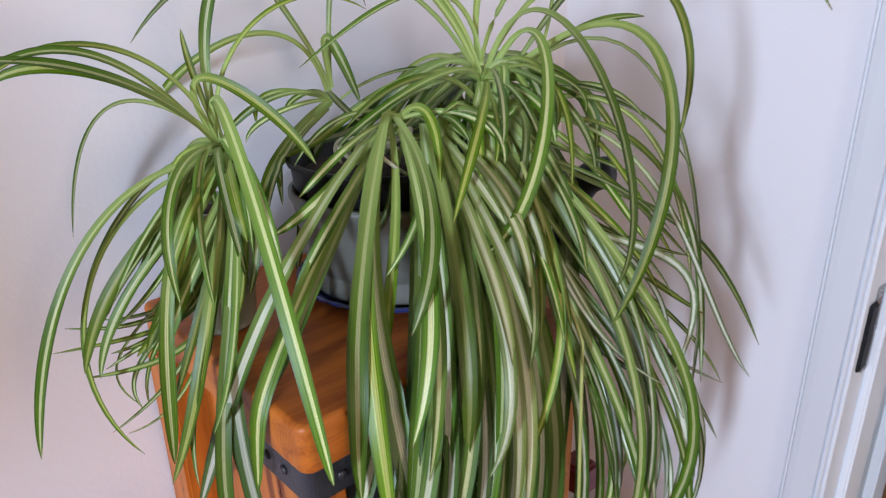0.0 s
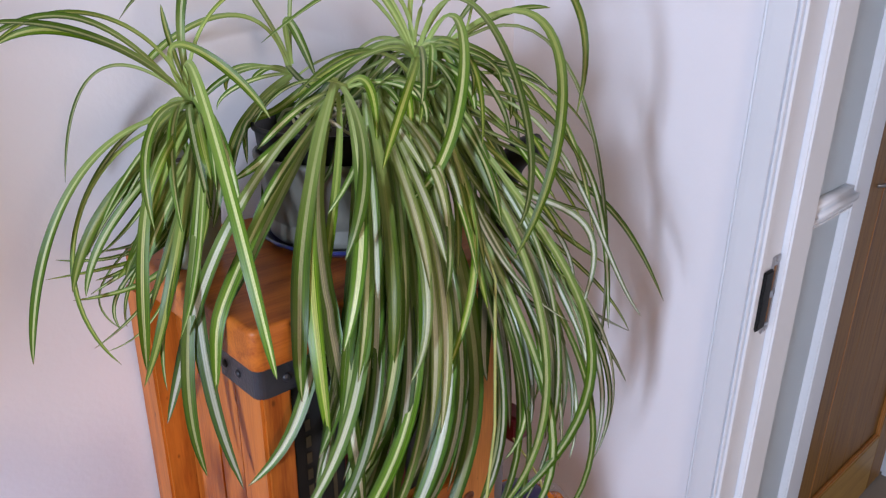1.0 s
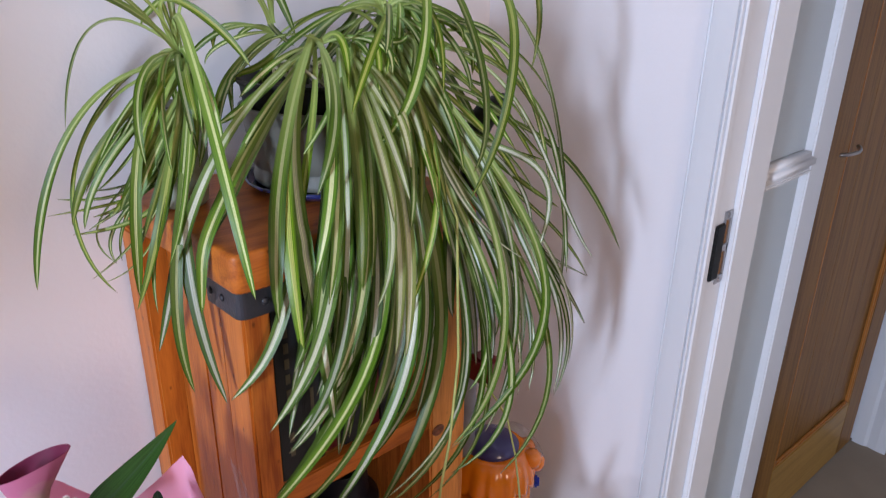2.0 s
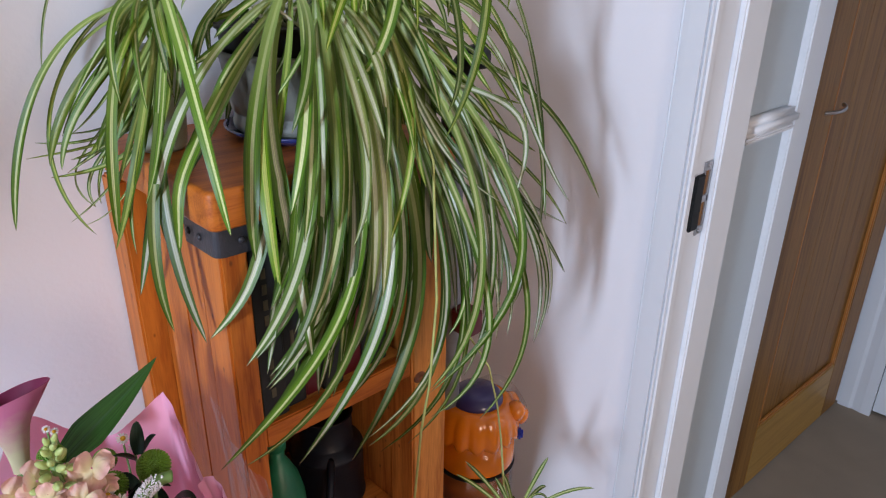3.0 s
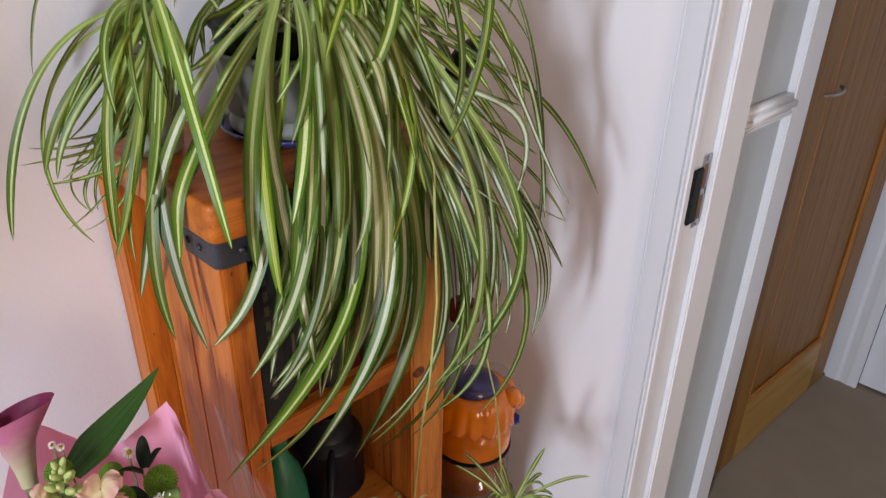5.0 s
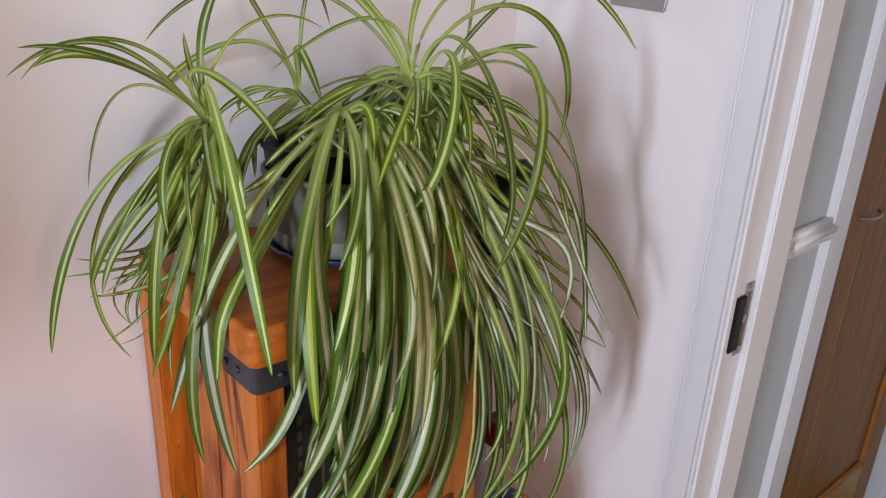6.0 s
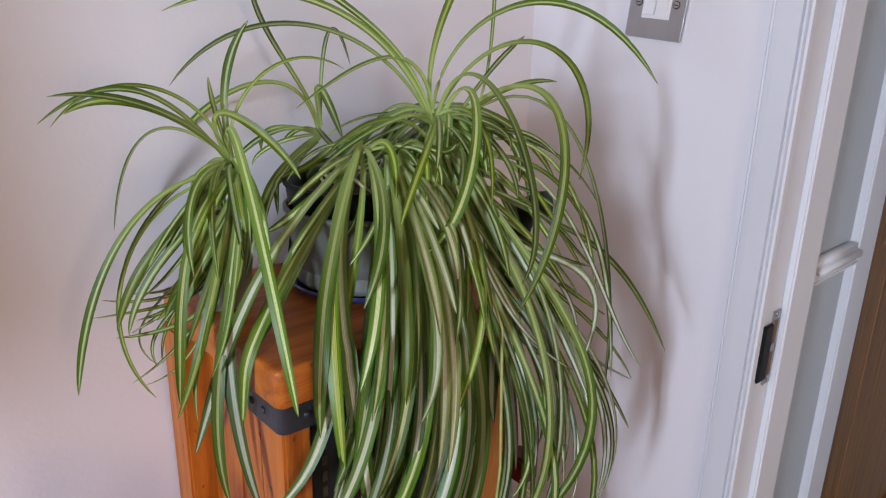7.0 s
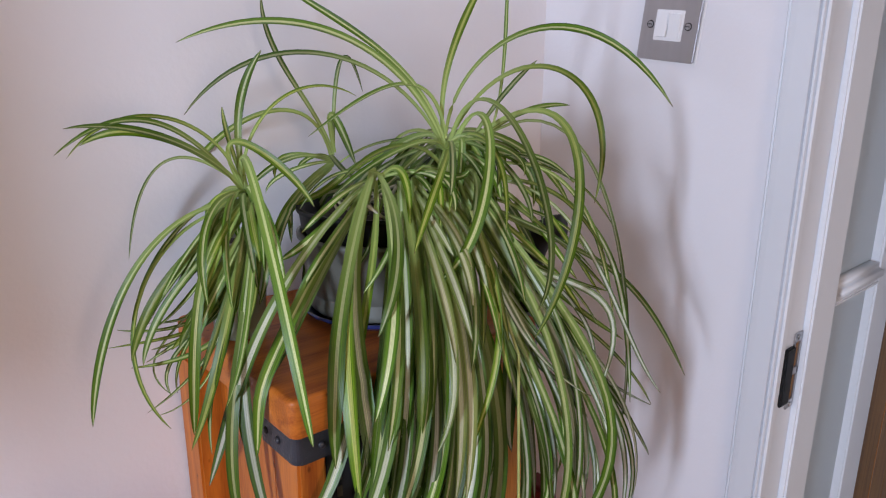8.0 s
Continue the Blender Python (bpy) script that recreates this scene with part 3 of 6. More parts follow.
for z in (0.822, 0.545, 0.13):
    for k in range(2):
        part("shelf_board", box((0.0315, 0.020 + k * 0.118, z - 0.018), (W - 0.0665, 0.1375 + k * 0.116, z), 0.0015), PINE_LIT_BOARD, stand)
    part("shelf_rail", box((0.0315, 0.003, z - 0.030), (W - 0.0665, 0.0195, z + 0.001), 0.002), PINE_TOP, stand)


def strap_mesh(arm_x, arm_y, z0, z1, t=0.0035, r=0.006):
    """An iron strap bent round the stand's front corner, seen from above as an L with a rounded bend."""
    outer = [(arm_x, -t - 0.001), (r, -t - 0.001)] + [(r - (r + t + 0.001) * math.sin(a), r - (r + t + 0.001) * math.cos(a)) for a in (math.pi / 2 * k / 6 for k in range(7))] + [(-t - 0.001, arm_y)]
    inside = [(x + (t if y > r - 0.0001 else 0) , y + (t if x > r - 0.0001 else 0)) if (x > r - 0.0001 or y > r - 0.0001) else (x + t * 0.7, y + t * 0.7) for x, y in outer]
    bm = bmesh.new()
    rings = []
    for (xo, yo), (xi, yi) in zip(outer, inside):
        rings.append([bm.verts.new(c) for c in ((xo, yo, z0), (xo, yo, z1), (xi, yi, z1), (xi, yi, z0))])
    for a, b in zip(rings, rings[1:]):
        for k in range(4):
            bm.faces.new((a[k], a[(k + 1) % 4], b[(k + 1) % 4], b[k]))
    bm.faces.new(rings[0]), bm.faces.new(rings[-1][::-1])
    bmesh.ops.recalc_face_normals(bm, faces=bm.faces)
    return bm


strap = part("strap", strap_mesh(0.056, 0.064, 1.048, 1.0765), IRON, stand, "black iron corner strap with rivets")
dome = [(0.0001, 0.0), (0.0042, 0.0), (0.0040, 0.0012), (0.0026, 0.0024), (0.0001, 0.0029)]
for y in (0.030, 0.055):
    part("rivet", lathe(dome, 14), IRON, strap, "", True).matrix_local = pose(-0.0044, y, 1.0625, 0, -90, 0)
for x in (0.024, 0.048):
    part("rivet", lathe(dome, 14), IRON, strap, "", True).matrix_local = pose(x, -0.0044, 1.0625, 90, 0, 0)

# ---- pot ----
POT = (0.205, 0.146)
pot = thing("plant_pot", (POT[0], POT[1], TOP), "grey glazed ceramic cache pot on a blue-rimmed saucer", "plant pot")
part("saucer", lathe([(0.001, 0.001), (0.084, 0.001), (0.100, 0.010), (0.102, 0.014), (0.098, 0.014), (0.086, 0.006), (0.001, 0.005)], 64), BLUE, pot, "blue-rimmed glazed saucer", True)
part("body", lathe([(0.001, 0.008), (0.084, 0.008), (0.089, 0.013), (0.090, 0.020), (0.088, 0.024), (0.0885, 0.030), (0.0870, 0.0315), (0.0895, 0.033), (0.092, 0.045), (0.096, 0.075), (0.099, 0.094), (0.102, 0.098), (0.102, 0.103),
                    (0.097, 0.104), (0.095, 0.096), (0.084, 0.02), (0.001, 0.016)], 64), CERAMIC, pot, "", True)
inner = thing("nursery_pot", (POT[0], POT[1], TOP), "black plastic nursery pot inside the cache pot", "plant pot")
part("wall", lathe([(0.001, 0.02), (0.076, 0.02), (0.091, 0.104), (0.096, 0.108), (0.098, 0.128), (0.101, 0.129), (0.101, 0.134), (0.096, 0.134), (0.092, 0.117), (0.001, 0.115)], 64), BLACK, inner, "", True)
part("soil", lathe([(0.001, 0.116), (0.091, 0.116), (0.075, 0.121), (0.03, 0.125), (0.001, 0.126)], 40), SOIL, inner, "dark crumbly soil", True)
small = thing("small_pot", (0.030, 0.178, TOP), "small pale grey-green glazed pot behind the leaves", "plant pot")
part("body", lathe([(0.001, 0.001), (0.024, 0.001), (0.028, 0.006), (0.033, 0.07), (0.035, 0.108), (0.037, 0.113), (0.033, 0.114), (0.030, 0.10), (0.001, 0.10)], 48), PALE_GLAZE, small, "", True)
part("soil", lathe([(0.001, 0.1005), (0.029, 0.1005), (0.02, 0.107), (0.001, 0.108)], 30), SOIL, small, "dark soil", True)


# ---- spider plant ----
ROOM_LIGHT = Vector((-0.50, -0.62, 0.60))      # leaves turn their upper face to the room


def blade(name, parent, mat, path, width, twist=0.0, fold=0.25, across=4, light=None, lance=False):
    """A long leaf blade: widest past the middle, folded along the midrib, tapering to a point; with light given, its upper face turns that way."""
    bm = bmesh.new()
    uv = bm.loops.layers.uv.new("uv")
    n = len(path) - 1
    rows = []
    side = None
    for i, p in enumerate(path):
        s = i / n
        way = (path[min(i + 1, n)] - path[max(i - 1, 0)]).normalized()
        if side is None:
            side = way.cross(Vector((0, 0, 1)))
            if side.length < 0.05:
                side = Vector((1, 0, 0))
        if light is not None and way.cross(light).length > 0.25:
            side = way.cross(light)
        side = (side - way * side.dot(way)).normalized()
        turned = Matrix.Rotation(twist * s, 3, way) @ side
        up = turned.cross(way).normalized()
        w = 0.5 * width * min(1.0, 0.36 + 0.95 * s) * max(0.0, 1 - s ** 8.0) ** 0.85 + 0.0003
        if lance:
            w = 0.5 * width * min(1.0, 0.55 + 1.6 * s) * (1 - s ** 2.4) + 0.0003
        rows.append([(bm.verts.new(p + turned * (w * u) + up * (w * fold * (abs(u) - 0.5))), (u + 1) / 2, s) for u in (2 * k / across - 1 for k in range(across + 1))])
    for a, b in zip(rows, rows[1:]):
        for k in range(across):
            quad = (a[k], a[k + 1], b[k + 1], b[k])
            f = bm.faces.new([q[0] for q in quad])
            for loop, q in zip(f.loops, quad):
                loop[uv].uv = (q[1], q[2])
    return part(name, bm, mat, parent, smooth=True)


def clear_of_stand(p):
    """Leaves lie over the stand's edge, never in it: a point inside the block goes to the nearest of its top, front and left faces."""
    top, front, left = TOP + 0.006 - p.z, p.y + 0.017, p.x + 0.016
    if min(top, front, left) <= 0 or p.x > W + 0.010:
        return p
    if top <= min(front, left):
        return Vector((p.x, p.y, p.z + top))
    return Vector((p.x, p.y - front, p.z)) if front <= left else Vector((p.x - left, p.y, p.z))


def clear_of_pot(p):
    """A point inside the big pot goes to the nearer of its rim and its outer wall."""
    away = Vector((p.x - POT[0], p.y - POT[1], 0))
    rise, out = TOP + 0.138 - p.z, 0.108 - away.length
    if rise <= 0 or out <= 0 or p.z < TOP:
        return p
    return p + Vector((0, 0, rise)) if rise < out else p + away.normalized() * out


def leaf_path(crown, az, sway, reach, drop, lift, hang, bulge, steps=22):
    """The line of a leaf that leaves its crown towards az degrees with lift, arches out to bulge of its reach at the height hang and ends, turned by sway, drop above (below: minus) the crown."""
    up = Vector((0, 0, 1))

    def way(turn):
        a = radians(az + turn)
        return Vector((math.cos(a), math.sin(a), 0))

    p0 = Vector(crown[0])
    p1 = p0 + way(0) * (0.33 * reach) + up * lift
    p2 = p0 + way(0.7 * sway) * (bulge * reach) + up * hang
    p3 = p0 + way(sway) * reach + up * drop
    return bezier(p0, p1, p2, p3, steps)


def leaf(crown, az, sway, reach, drop, lift, hang, bulge, width, mat=None, twist=None, steps=22):
    """One leaf of a plant, along its line, a little turned about itself."""
    plant = crown[1]
    twist = 0.7 * math.sin(az * 12.9 + reach * 311) if twist is None else twist
    path = leaf_path(crown, az, sway, reach, drop, lift, hang, bulge, steps)
    if plant.name.startswith("spider"):
        moved = path[:3] + [clear_of_stand(clear_of_pot(p)) for p in path[3:]]
        if max((a - b).length for a, b in zip(moved, path)) > 0.002:
            for k in range(6):
                moved = [moved[0]] + [(a + b * 2 + c) / 4 for a, b, c in zip(moved, moved[1:], moved[2:])] + [moved[-1]]
                moved = moved[:3] + [clear_of_stand(clear_of_pot(p)) for p in moved[3:]]
        path = moved
    return blade("leaf", plant, mat or LEAF, path, width * 0.88, twist, 0.25, 4, ROOM_LIGHT)


plant = thing("spider_plant", (0, 0, 0), "large variegated spider plant with long arching striped leaves", "potted plant")
LEFT = ((0.03, 0.13, 1.285), plant)
CENTRE = ((0.160, 0.085, 1.293), plant)
MIDDLE = ((0.188, 0.058, 1.296), plant)
RIGHT = ((0.218, 0.041, 1.325), plant)
REAR = ((0.165, 0.185, 1.30), plant)
tangle = thing("plantlet", (0, 0, 0), "tangle of young spider plantlets with narrow dark leaves beside the stand", "plantlet", "plantlets on runners")
TANGLE = ((0.03, 0.13, 1.285), tangle)
def strand(crown, foot, rise, fall, tip, width, mat=None):
    """One leaf of the plant: from its foot near the crown it rises, falls and ends at its tip, all as offsets from the crown."""
    home, owner = Vector(crown[0]), crown[1]
    path = bezier(*(home + Vector(p) for p in (foot, rise, fall, tip)), 26)
    moved = path[:3] + [clear_of_stand(clear_of_pot(p)) for p in path[3:]]
    if max((a - b).length for a, b in zip(moved, path)) > 0.002:
        for k in range(10):
            moved = [moved[0]] + [(a + b * 2 + c) / 4 for a, b, c in zip(moved, moved[1:], moved[2:])] + [moved[-1]]
            if k < 6:
                moved = moved[:3] + [clear_of_stand(clear_of_pot(p)) for p in moved[3:]]
    pick = (tip[0] * 7919 + tip[1] * 6271 + tip[2] * 5077) % 1.0
    if crown is RIGHT and tip[2] < -0.22 and tip[0] > 0.05 and pick > 0.4:
        mat = LEAF_SILVER
    elif mat is None and tip[2] < -0.30 and pick > 0.25:
        mat = LEAF_WHITE
    return blade("leaf", owner, mat or (LEAF if pick < 0.5 else LEAF_PALE if pick < 0.68 else LEAF_STRAW), moved, width * (1.2 if tip[2] < -0.12 else 1.08), 0.75 * math.sin(tip[0] * 129 + tip[2] * 311), 0.30, 4, ROOM_LIGHT)


# ---- leaves, crown by crown ----
strand(RIGHT, (0.003, -0.002, -0.009), (-0.030, 0.026, 0.118), (-0.122, 0.105, 0.163), (-0.214, 0.184, 0.110), 0.0101)
strand(RIGHT, (0.000, -0.000, 0.003), (-0.019, 0.017, 0.096), (-0.081, 0.070, 0.127), (-0.135, 0.117, 0.174), 0.0065)
strand(RIGHT, (-0.002, 0.002, 0.003), (-0.030, 0.054, 0.116), (-0.138, 0.158, 0.139), (-0.202, 0.213, 0.033), 0.0068)
strand(RIGHT, (0.000, -0.000, 0.012), (-0.011, 0.009, 0.120), (-0.075, 0.065, 0.049), (-0.113, 0.097, 0.013), 0.0072)
strand(RIGHT, (-0.002, 0.002, 0.015), (0.000, 0.017, 0.076), (0.024, 0.006, 0.131), (0.046, -0.013, 0.183), 0.0078)
strand(RIGHT, (0.000, -0.000, 0.015), (-0.048, -0.063, 0.104), (-0.028, -0.189, 0.179), (0.030, -0.250, 0.057), 0.0066)
strand(RIGHT, (0.003, -0.002, 0.009), (0.029, -0.057, 0.141), (0.129, -0.146, 0.099), (0.100, -0.126, -0.052), 0.0071)
strand(RIGHT, (0.014, -0.012, -0.003), (0.031, -0.026, 0.032), (0.048, -0.041, 0.067), (0.072, -0.062, 0.094), 0.0048)
strand(RIGHT, (0.033, -0.028, 0.004), (0.059, -0.034, 0.061), (0.060, -0.025, 0.126), (0.062, -0.027, 0.189), 0.0036)
strand(RIGHT, (0.003, -0.002, 0.006), (-0.007, -0.070, 0.155), (0.030, -0.173, -0.071), (-0.003, -0.143, -0.144), 0.0084)
strand(RIGHT, (0.005, -0.004, 0.003), (0.014, -0.075, 0.126), (-0.014, -0.106, -0.088), (-0.066, -0.062, -0.122), 0.0103)
strand(RIGHT, (0.014, -0.012, 0.003), (0.063, -0.164, 0.135), (0.040, -0.180, -0.072), (-0.012, -0.148, -0.170), 0.0084)
strand(RIGHT, (0.017, -0.014, 0.000), (0.040, -0.034, 0.027), (0.068, -0.058, 0.053), (0.100, -0.086, 0.048), 0.0055)
strand(RIGHT, (0.010, -0.008, -0.009), (0.162, -0.111, 0.163), (0.204, -0.135, -0.266), (0.186, -0.120, -0.364), 0.0059)
strand(RIGHT, (0.012, -0.011, -0.021), (0.048, -0.041, 0.000), (0.079, -0.068, 0.008), (0.107, -0.092, -0.036), 0.0043)
strand(RIGHT, (0.015, -0.013, -0.027), (0.095, -0.102, 0.028), (0.119, -0.127, -0.092), (0.131, -0.139, -0.184), 0.0056)
strand(RIGHT, (0.015, -0.013, -0.034), (0.062, -0.073, -0.019), (0.093, -0.105, -0.042), (0.120, -0.129, -0.111), 0.0049)
strand(RIGHT, (0.015, -0.013, -0.046), (0.155, -0.060, -0.144), (0.205, -0.093, -0.107), (0.282, -0.151, -0.299), 0.0068)
strand(RIGHT, (0.015, -0.013, -0.034), (0.095, -0.127, -0.004), (0.101, -0.153, -0.180), (0.149, -0.195, -0.262), 0.0043)
strand(RIGHT, (-0.000, 0.000, 0.000), (-0.010, -0.038, -0.204), (0.160, -0.185, -0.064), (0.106, -0.144, -0.266), 0.0068)
strand(RIGHT, (-0.000, 0.000, 0.000), (0.038, 0.016, -0.154), (0.181, -0.091, -0.197), (0.234, -0.135, -0.330), 0.0041)
strand(RIGHT, (0.020, -0.017, -0.046), (0.043, -0.081, -0.130), (0.140, -0.191, -0.289), (0.104, -0.155, -0.400), 0.0088)
strand(RIGHT, (-0.000, 0.000, 0.000), (0.056, -0.028, -0.162), (0.218, -0.161, -0.258), (0.196, -0.143, -0.450), 0.0060)
strand(RIGHT, (-0.000, 0.000, 0.000), (0.087, -0.015, -0.143), (0.186, -0.082, -0.258), (0.245, -0.132, -0.406), 0.0048)
strand(RIGHT, (-0.000, 0.000, 0.000), (0.023, -0.048, -0.094), (0.017, -0.055, -0.237), (0.108, -0.133, -0.277), 0.0057)
strand(RIGHT, (-0.000, 0.000, 0.000), (0.024, -0.086, -0.117), (0.080, -0.163, -0.249), (0.061, -0.145, -0.401), 0.0099, LEAF_PALE)
strand(RIGHT, (-0.000, 0.000, 0.000), (0.027, -0.079, -0.118), (0.098, -0.165, -0.242), (0.081, -0.149, -0.397), 0.0068)
strand(RIGHT, (-0.000, 0.000, 0.000), (0.006, -0.059, -0.115), (0.066, -0.139, -0.270), (0.056, -0.127, -0.397), 0.0062)
strand(RIGHT, (-0.000, 0.000, 0.000), (-0.002, -0.093, -0.133), (0.087, -0.065, -0.288), (0.090, -0.071, -0.440), 0.0084, LEAF_PALE)
strand(RIGHT, (0.008, -0.008, -0.018), (0.054, -0.105, -0.065), (0.017, -0.069, -0.255), (0.034, -0.081, -0.345), 0.0173)
strand(RIGHT, (0.005, -0.005, -0.040), (-0.002, -0.104, -0.122), (-0.023, -0.133, -0.177), (-0.060, -0.107, -0.298), 0.0059)
strand(MIDDLE, (0.004, -0.003, -0.035), (-0.008, -0.097, -0.098), (-0.042, -0.154, -0.192), (-0.049, -0.142, -0.307), 0.0115, LEAF_CREAM)
strand(MIDDLE, (0.002, -0.002, -0.035), (-0.020, -0.090, -0.102), (-0.054, -0.155, -0.179), (-0.064, -0.143, -0.300), 0.0103, LEAF_CREAM)
strand(CENTRE, (-0.012, 0.012, -0.005), (-0.215, -0.116, -0.062), (-0.183, -0.025, -0.175), (-0.190, 0.070, -0.335), 0.0114)
strand(CENTRE, (-0.010, 0.010, -0.008), (-0.085, -0.031, -0.063), (-0.185, -0.052, -0.136), (-0.183, -0.046, -0.248), 0.0114)
strand(CENTRE, (-0.010, 0.010, -0.011), (-0.081, -0.031, -0.069), (-0.166, -0.055, -0.138), (-0.181, -0.034, -0.244), 0.0115)
strand(LEFT, (-0.006, 0.005, 0.020), (-0.015, -0.028, 0.118), (-0.045, -0.179, -0.155), (-0.029, -0.159, -0.205), 0.0114)
strand(CENTRE, (-0.004, 0.004, 0.013), (-0.070, -0.047, -0.048), (-0.140, -0.108, -0.136), (-0.133, -0.108, -0.249), 0.0135)
strand(CENTRE, (-0.003, 0.002, 0.010), (-0.090, -0.040, -0.060), (-0.131, -0.133, -0.164), (-0.122, -0.132, -0.289), 0.0146)
strand(CENTRE, (-0.003, 0.003, 0.007), (-0.102, -0.046, -0.097), (-0.109, -0.152, -0.210), (-0.102, -0.151, -0.361), 0.0155)
strand(CENTRE, (-0.001, 0.001, 0.007), (-0.015, -0.057, -0.017), (-0.060, -0.133, -0.054), (-0.084, -0.113, -0.126), 0.0101)
strand(MIDDLE, (-0.010, 0.009, -0.019), (-0.033, -0.020, -0.038), (-0.076, -0.063, -0.060), (-0.099, -0.043, -0.100), 0.0052)
strand(MIDDLE, (-0.012, 0.011, -0.004), (-0.060, -0.059, -0.086), (-0.093, -0.127, -0.194), (-0.114, -0.098, -0.313), 0.0122)
strand(MIDDLE, (-0.007, 0.007, -0.007), (-0.054, -0.081, -0.087), (-0.055, -0.127, -0.218), (-0.134, -0.128, -0.317), 0.0105, LEAF_PALE)
strand(MIDDLE, (-0.009, 0.009, -0.010), (-0.063, -0.080, -0.128), (-0.054, -0.118, -0.266), (-0.123, -0.118, -0.409), 0.0132)
strand(MIDDLE, (0.000, -0.000, 0.000), (-0.058, -0.130, -0.177), (-0.001, -0.125, -0.325), (-0.253, -0.148, -0.418), 0.0132)
strand(MIDDLE, (0.000, -0.000, 0.000), (-0.028, -0.123, -0.123), (-0.000, -0.129, -0.427), (-0.223, -0.138, -0.437), 0.0083)
strand(MIDDLE, (0.000, -0.000, 0.000), (-0.036, -0.143, -0.167), (0.057, -0.122, -0.336), (-0.165, -0.138, -0.470), 0.0139)
strand(RIGHT, (0.000, -0.000, -0.000), (-0.057, -0.105, -0.194), (0.101, -0.097, -0.366), (-0.112, -0.101, -0.553), 0.0146, LEAF_PALE)
strand(RIGHT, (0.000, -0.000, -0.000), (-0.055, -0.114, -0.138), (0.183, -0.101, -0.488), (-0.090, -0.101, -0.534), 0.0084)
strand(RIGHT, (0.000, -0.000, -0.000), (-0.021, -0.124, -0.137), (0.235, -0.085, -0.560), (-0.061, -0.091, -0.575), 0.0074)
strand(MIDDLE, (0.000, -0.000, 0.000), (-0.059, -0.079, -0.110), (-0.031, -0.118, -0.302), (-0.180, -0.118, -0.377), 0.0117)
strand(RIGHT, (0.000, -0.000, -0.000), (-0.073, -0.093, -0.129), (0.059, -0.114, -0.384), (-0.140, -0.111, -0.464), 0.0098)
strand(RIGHT, (0.008, -0.008, -0.054), (0.005, -0.116, -0.171), (0.148, -0.081, -0.541), (-0.078, -0.091, -0.556), 0.0088, LEAF_PALE)
strand(RIGHT, (0.017, -0.017, -0.054), (0.046, -0.134, -0.155), (0.075, -0.200, -0.358), (-0.003, -0.122, -0.491), 0.0090, LEAF_PALE)
strand(RIGHT, (0.022, -0.021, -0.054), (0.076, -0.145, -0.142), (0.084, -0.180, -0.346), (0.040, -0.136, -0.485), 0.0071)
strand(RIGHT, (-0.000, 0.000, 0.000), (0.048, -0.139, -0.174), (0.164, -0.262, -0.287), (0.003, -0.114, -0.504), 0.0090)
strand(RIGHT, (-0.000, 0.000, 0.000), (0.044, -0.020, -0.180), (0.227, -0.191, -0.284), (0.174, -0.140, -0.489), 0.0055)
strand(RIGHT, (-0.000, 0.000, 0.000), (0.057, -0.032, -0.182), (0.204, -0.170, -0.264), (0.173, -0.139, -0.487), 0.0062)
strand(RIGHT, (-0.000, 0.000, 0.000), (0.028, -0.082, -0.175), (0.185, -0.248, -0.361), (0.072, -0.138, -0.566), 0.0060)
strand(RIGHT, (-0.000, 0.000, 0.000), (-0.019, -0.063, -0.151), (0.134, -0.246, -0.416), (0.004, -0.115, -0.541), 0.0078, LEAF_PALE)
strand(RIGHT, (-0.000, 0.000, 0.000), (-0.018, -0.069, -0.187), (0.110, -0.218, -0.400), (-0.018, -0.094, -0.584), 0.0059)
strand(MIDDLE, (-0.009, 0.009, -0.004), (-0.045, -0.056, -0.063), (-0.079, -0.123, -0.137), (-0.085, -0.113, -0.239), 0.0115)
strand(MIDDLE, (-0.001, 0.001, -0.019), (-0.039, -0.061, -0.069), (-0.049, -0.169, -0.152), (-0.079, -0.132, -0.245), 0.0092, LEAF_CREAM)
strand(MIDDLE, (0.004, -0.004, -0.019), (-0.013, -0.107, -0.101), (0.001, -0.115, -0.249), (-0.052, -0.118, -0.362), 0.0147, LEAF_CREAM)
strand(CENTRE, (0.003, -0.003, -0.005), (-0.029, -0.067, -0.048), (-0.085, -0.156, -0.103), (-0.105, -0.135, -0.198), 0.0111)
strand(CENTRE, (0.005, -0.005, -0.005), (-0.030, -0.075, -0.057), (-0.085, -0.159, -0.122), (-0.097, -0.143, -0.228), 0.0101)
strand(CENTRE, (-0.006, 0.006, -0.005), (-0.095, -0.046, -0.100), (-0.095, -0.149, -0.212), (-0.167, -0.075, -0.336), 0.0116)
strand(MIDDLE, (-0.016, 0.016, -0.019), (-0.078, -0.065, -0.107), (-0.094, -0.134, -0.241), (-0.211, -0.138, -0.326), 0.0107)
strand(MIDDLE, (-0.012, 0.012, -0.019), (-0.084, -0.071, -0.109), (-0.068, -0.139, -0.277), (-0.193, -0.138, -0.359), 0.0109)
strand(MIDDLE, (-0.019, 0.018, -0.025), (-0.065, -0.050, -0.130), (-0.138, -0.106, -0.237), (-0.175, -0.108, -0.366), 0.0128)
strand(MIDDLE, (-0.012, 0.012, -0.037), (-0.058, -0.056, -0.141), (-0.117, -0.109, -0.266), (-0.146, -0.108, -0.398), 0.0077, LEAF_PALE)
strand(MIDDLE, (-0.010, 0.010, -0.037), (-0.043, -0.063, -0.153), (-0.106, -0.098, -0.284), (-0.110, -0.098, -0.427), 0.0067)
strand(MIDDLE, (-0.004, 0.004, -0.049), (-0.036, -0.072, -0.156), (-0.063, -0.097, -0.284), (-0.095, -0.098, -0.412), 0.0080, LEAF_PALE)
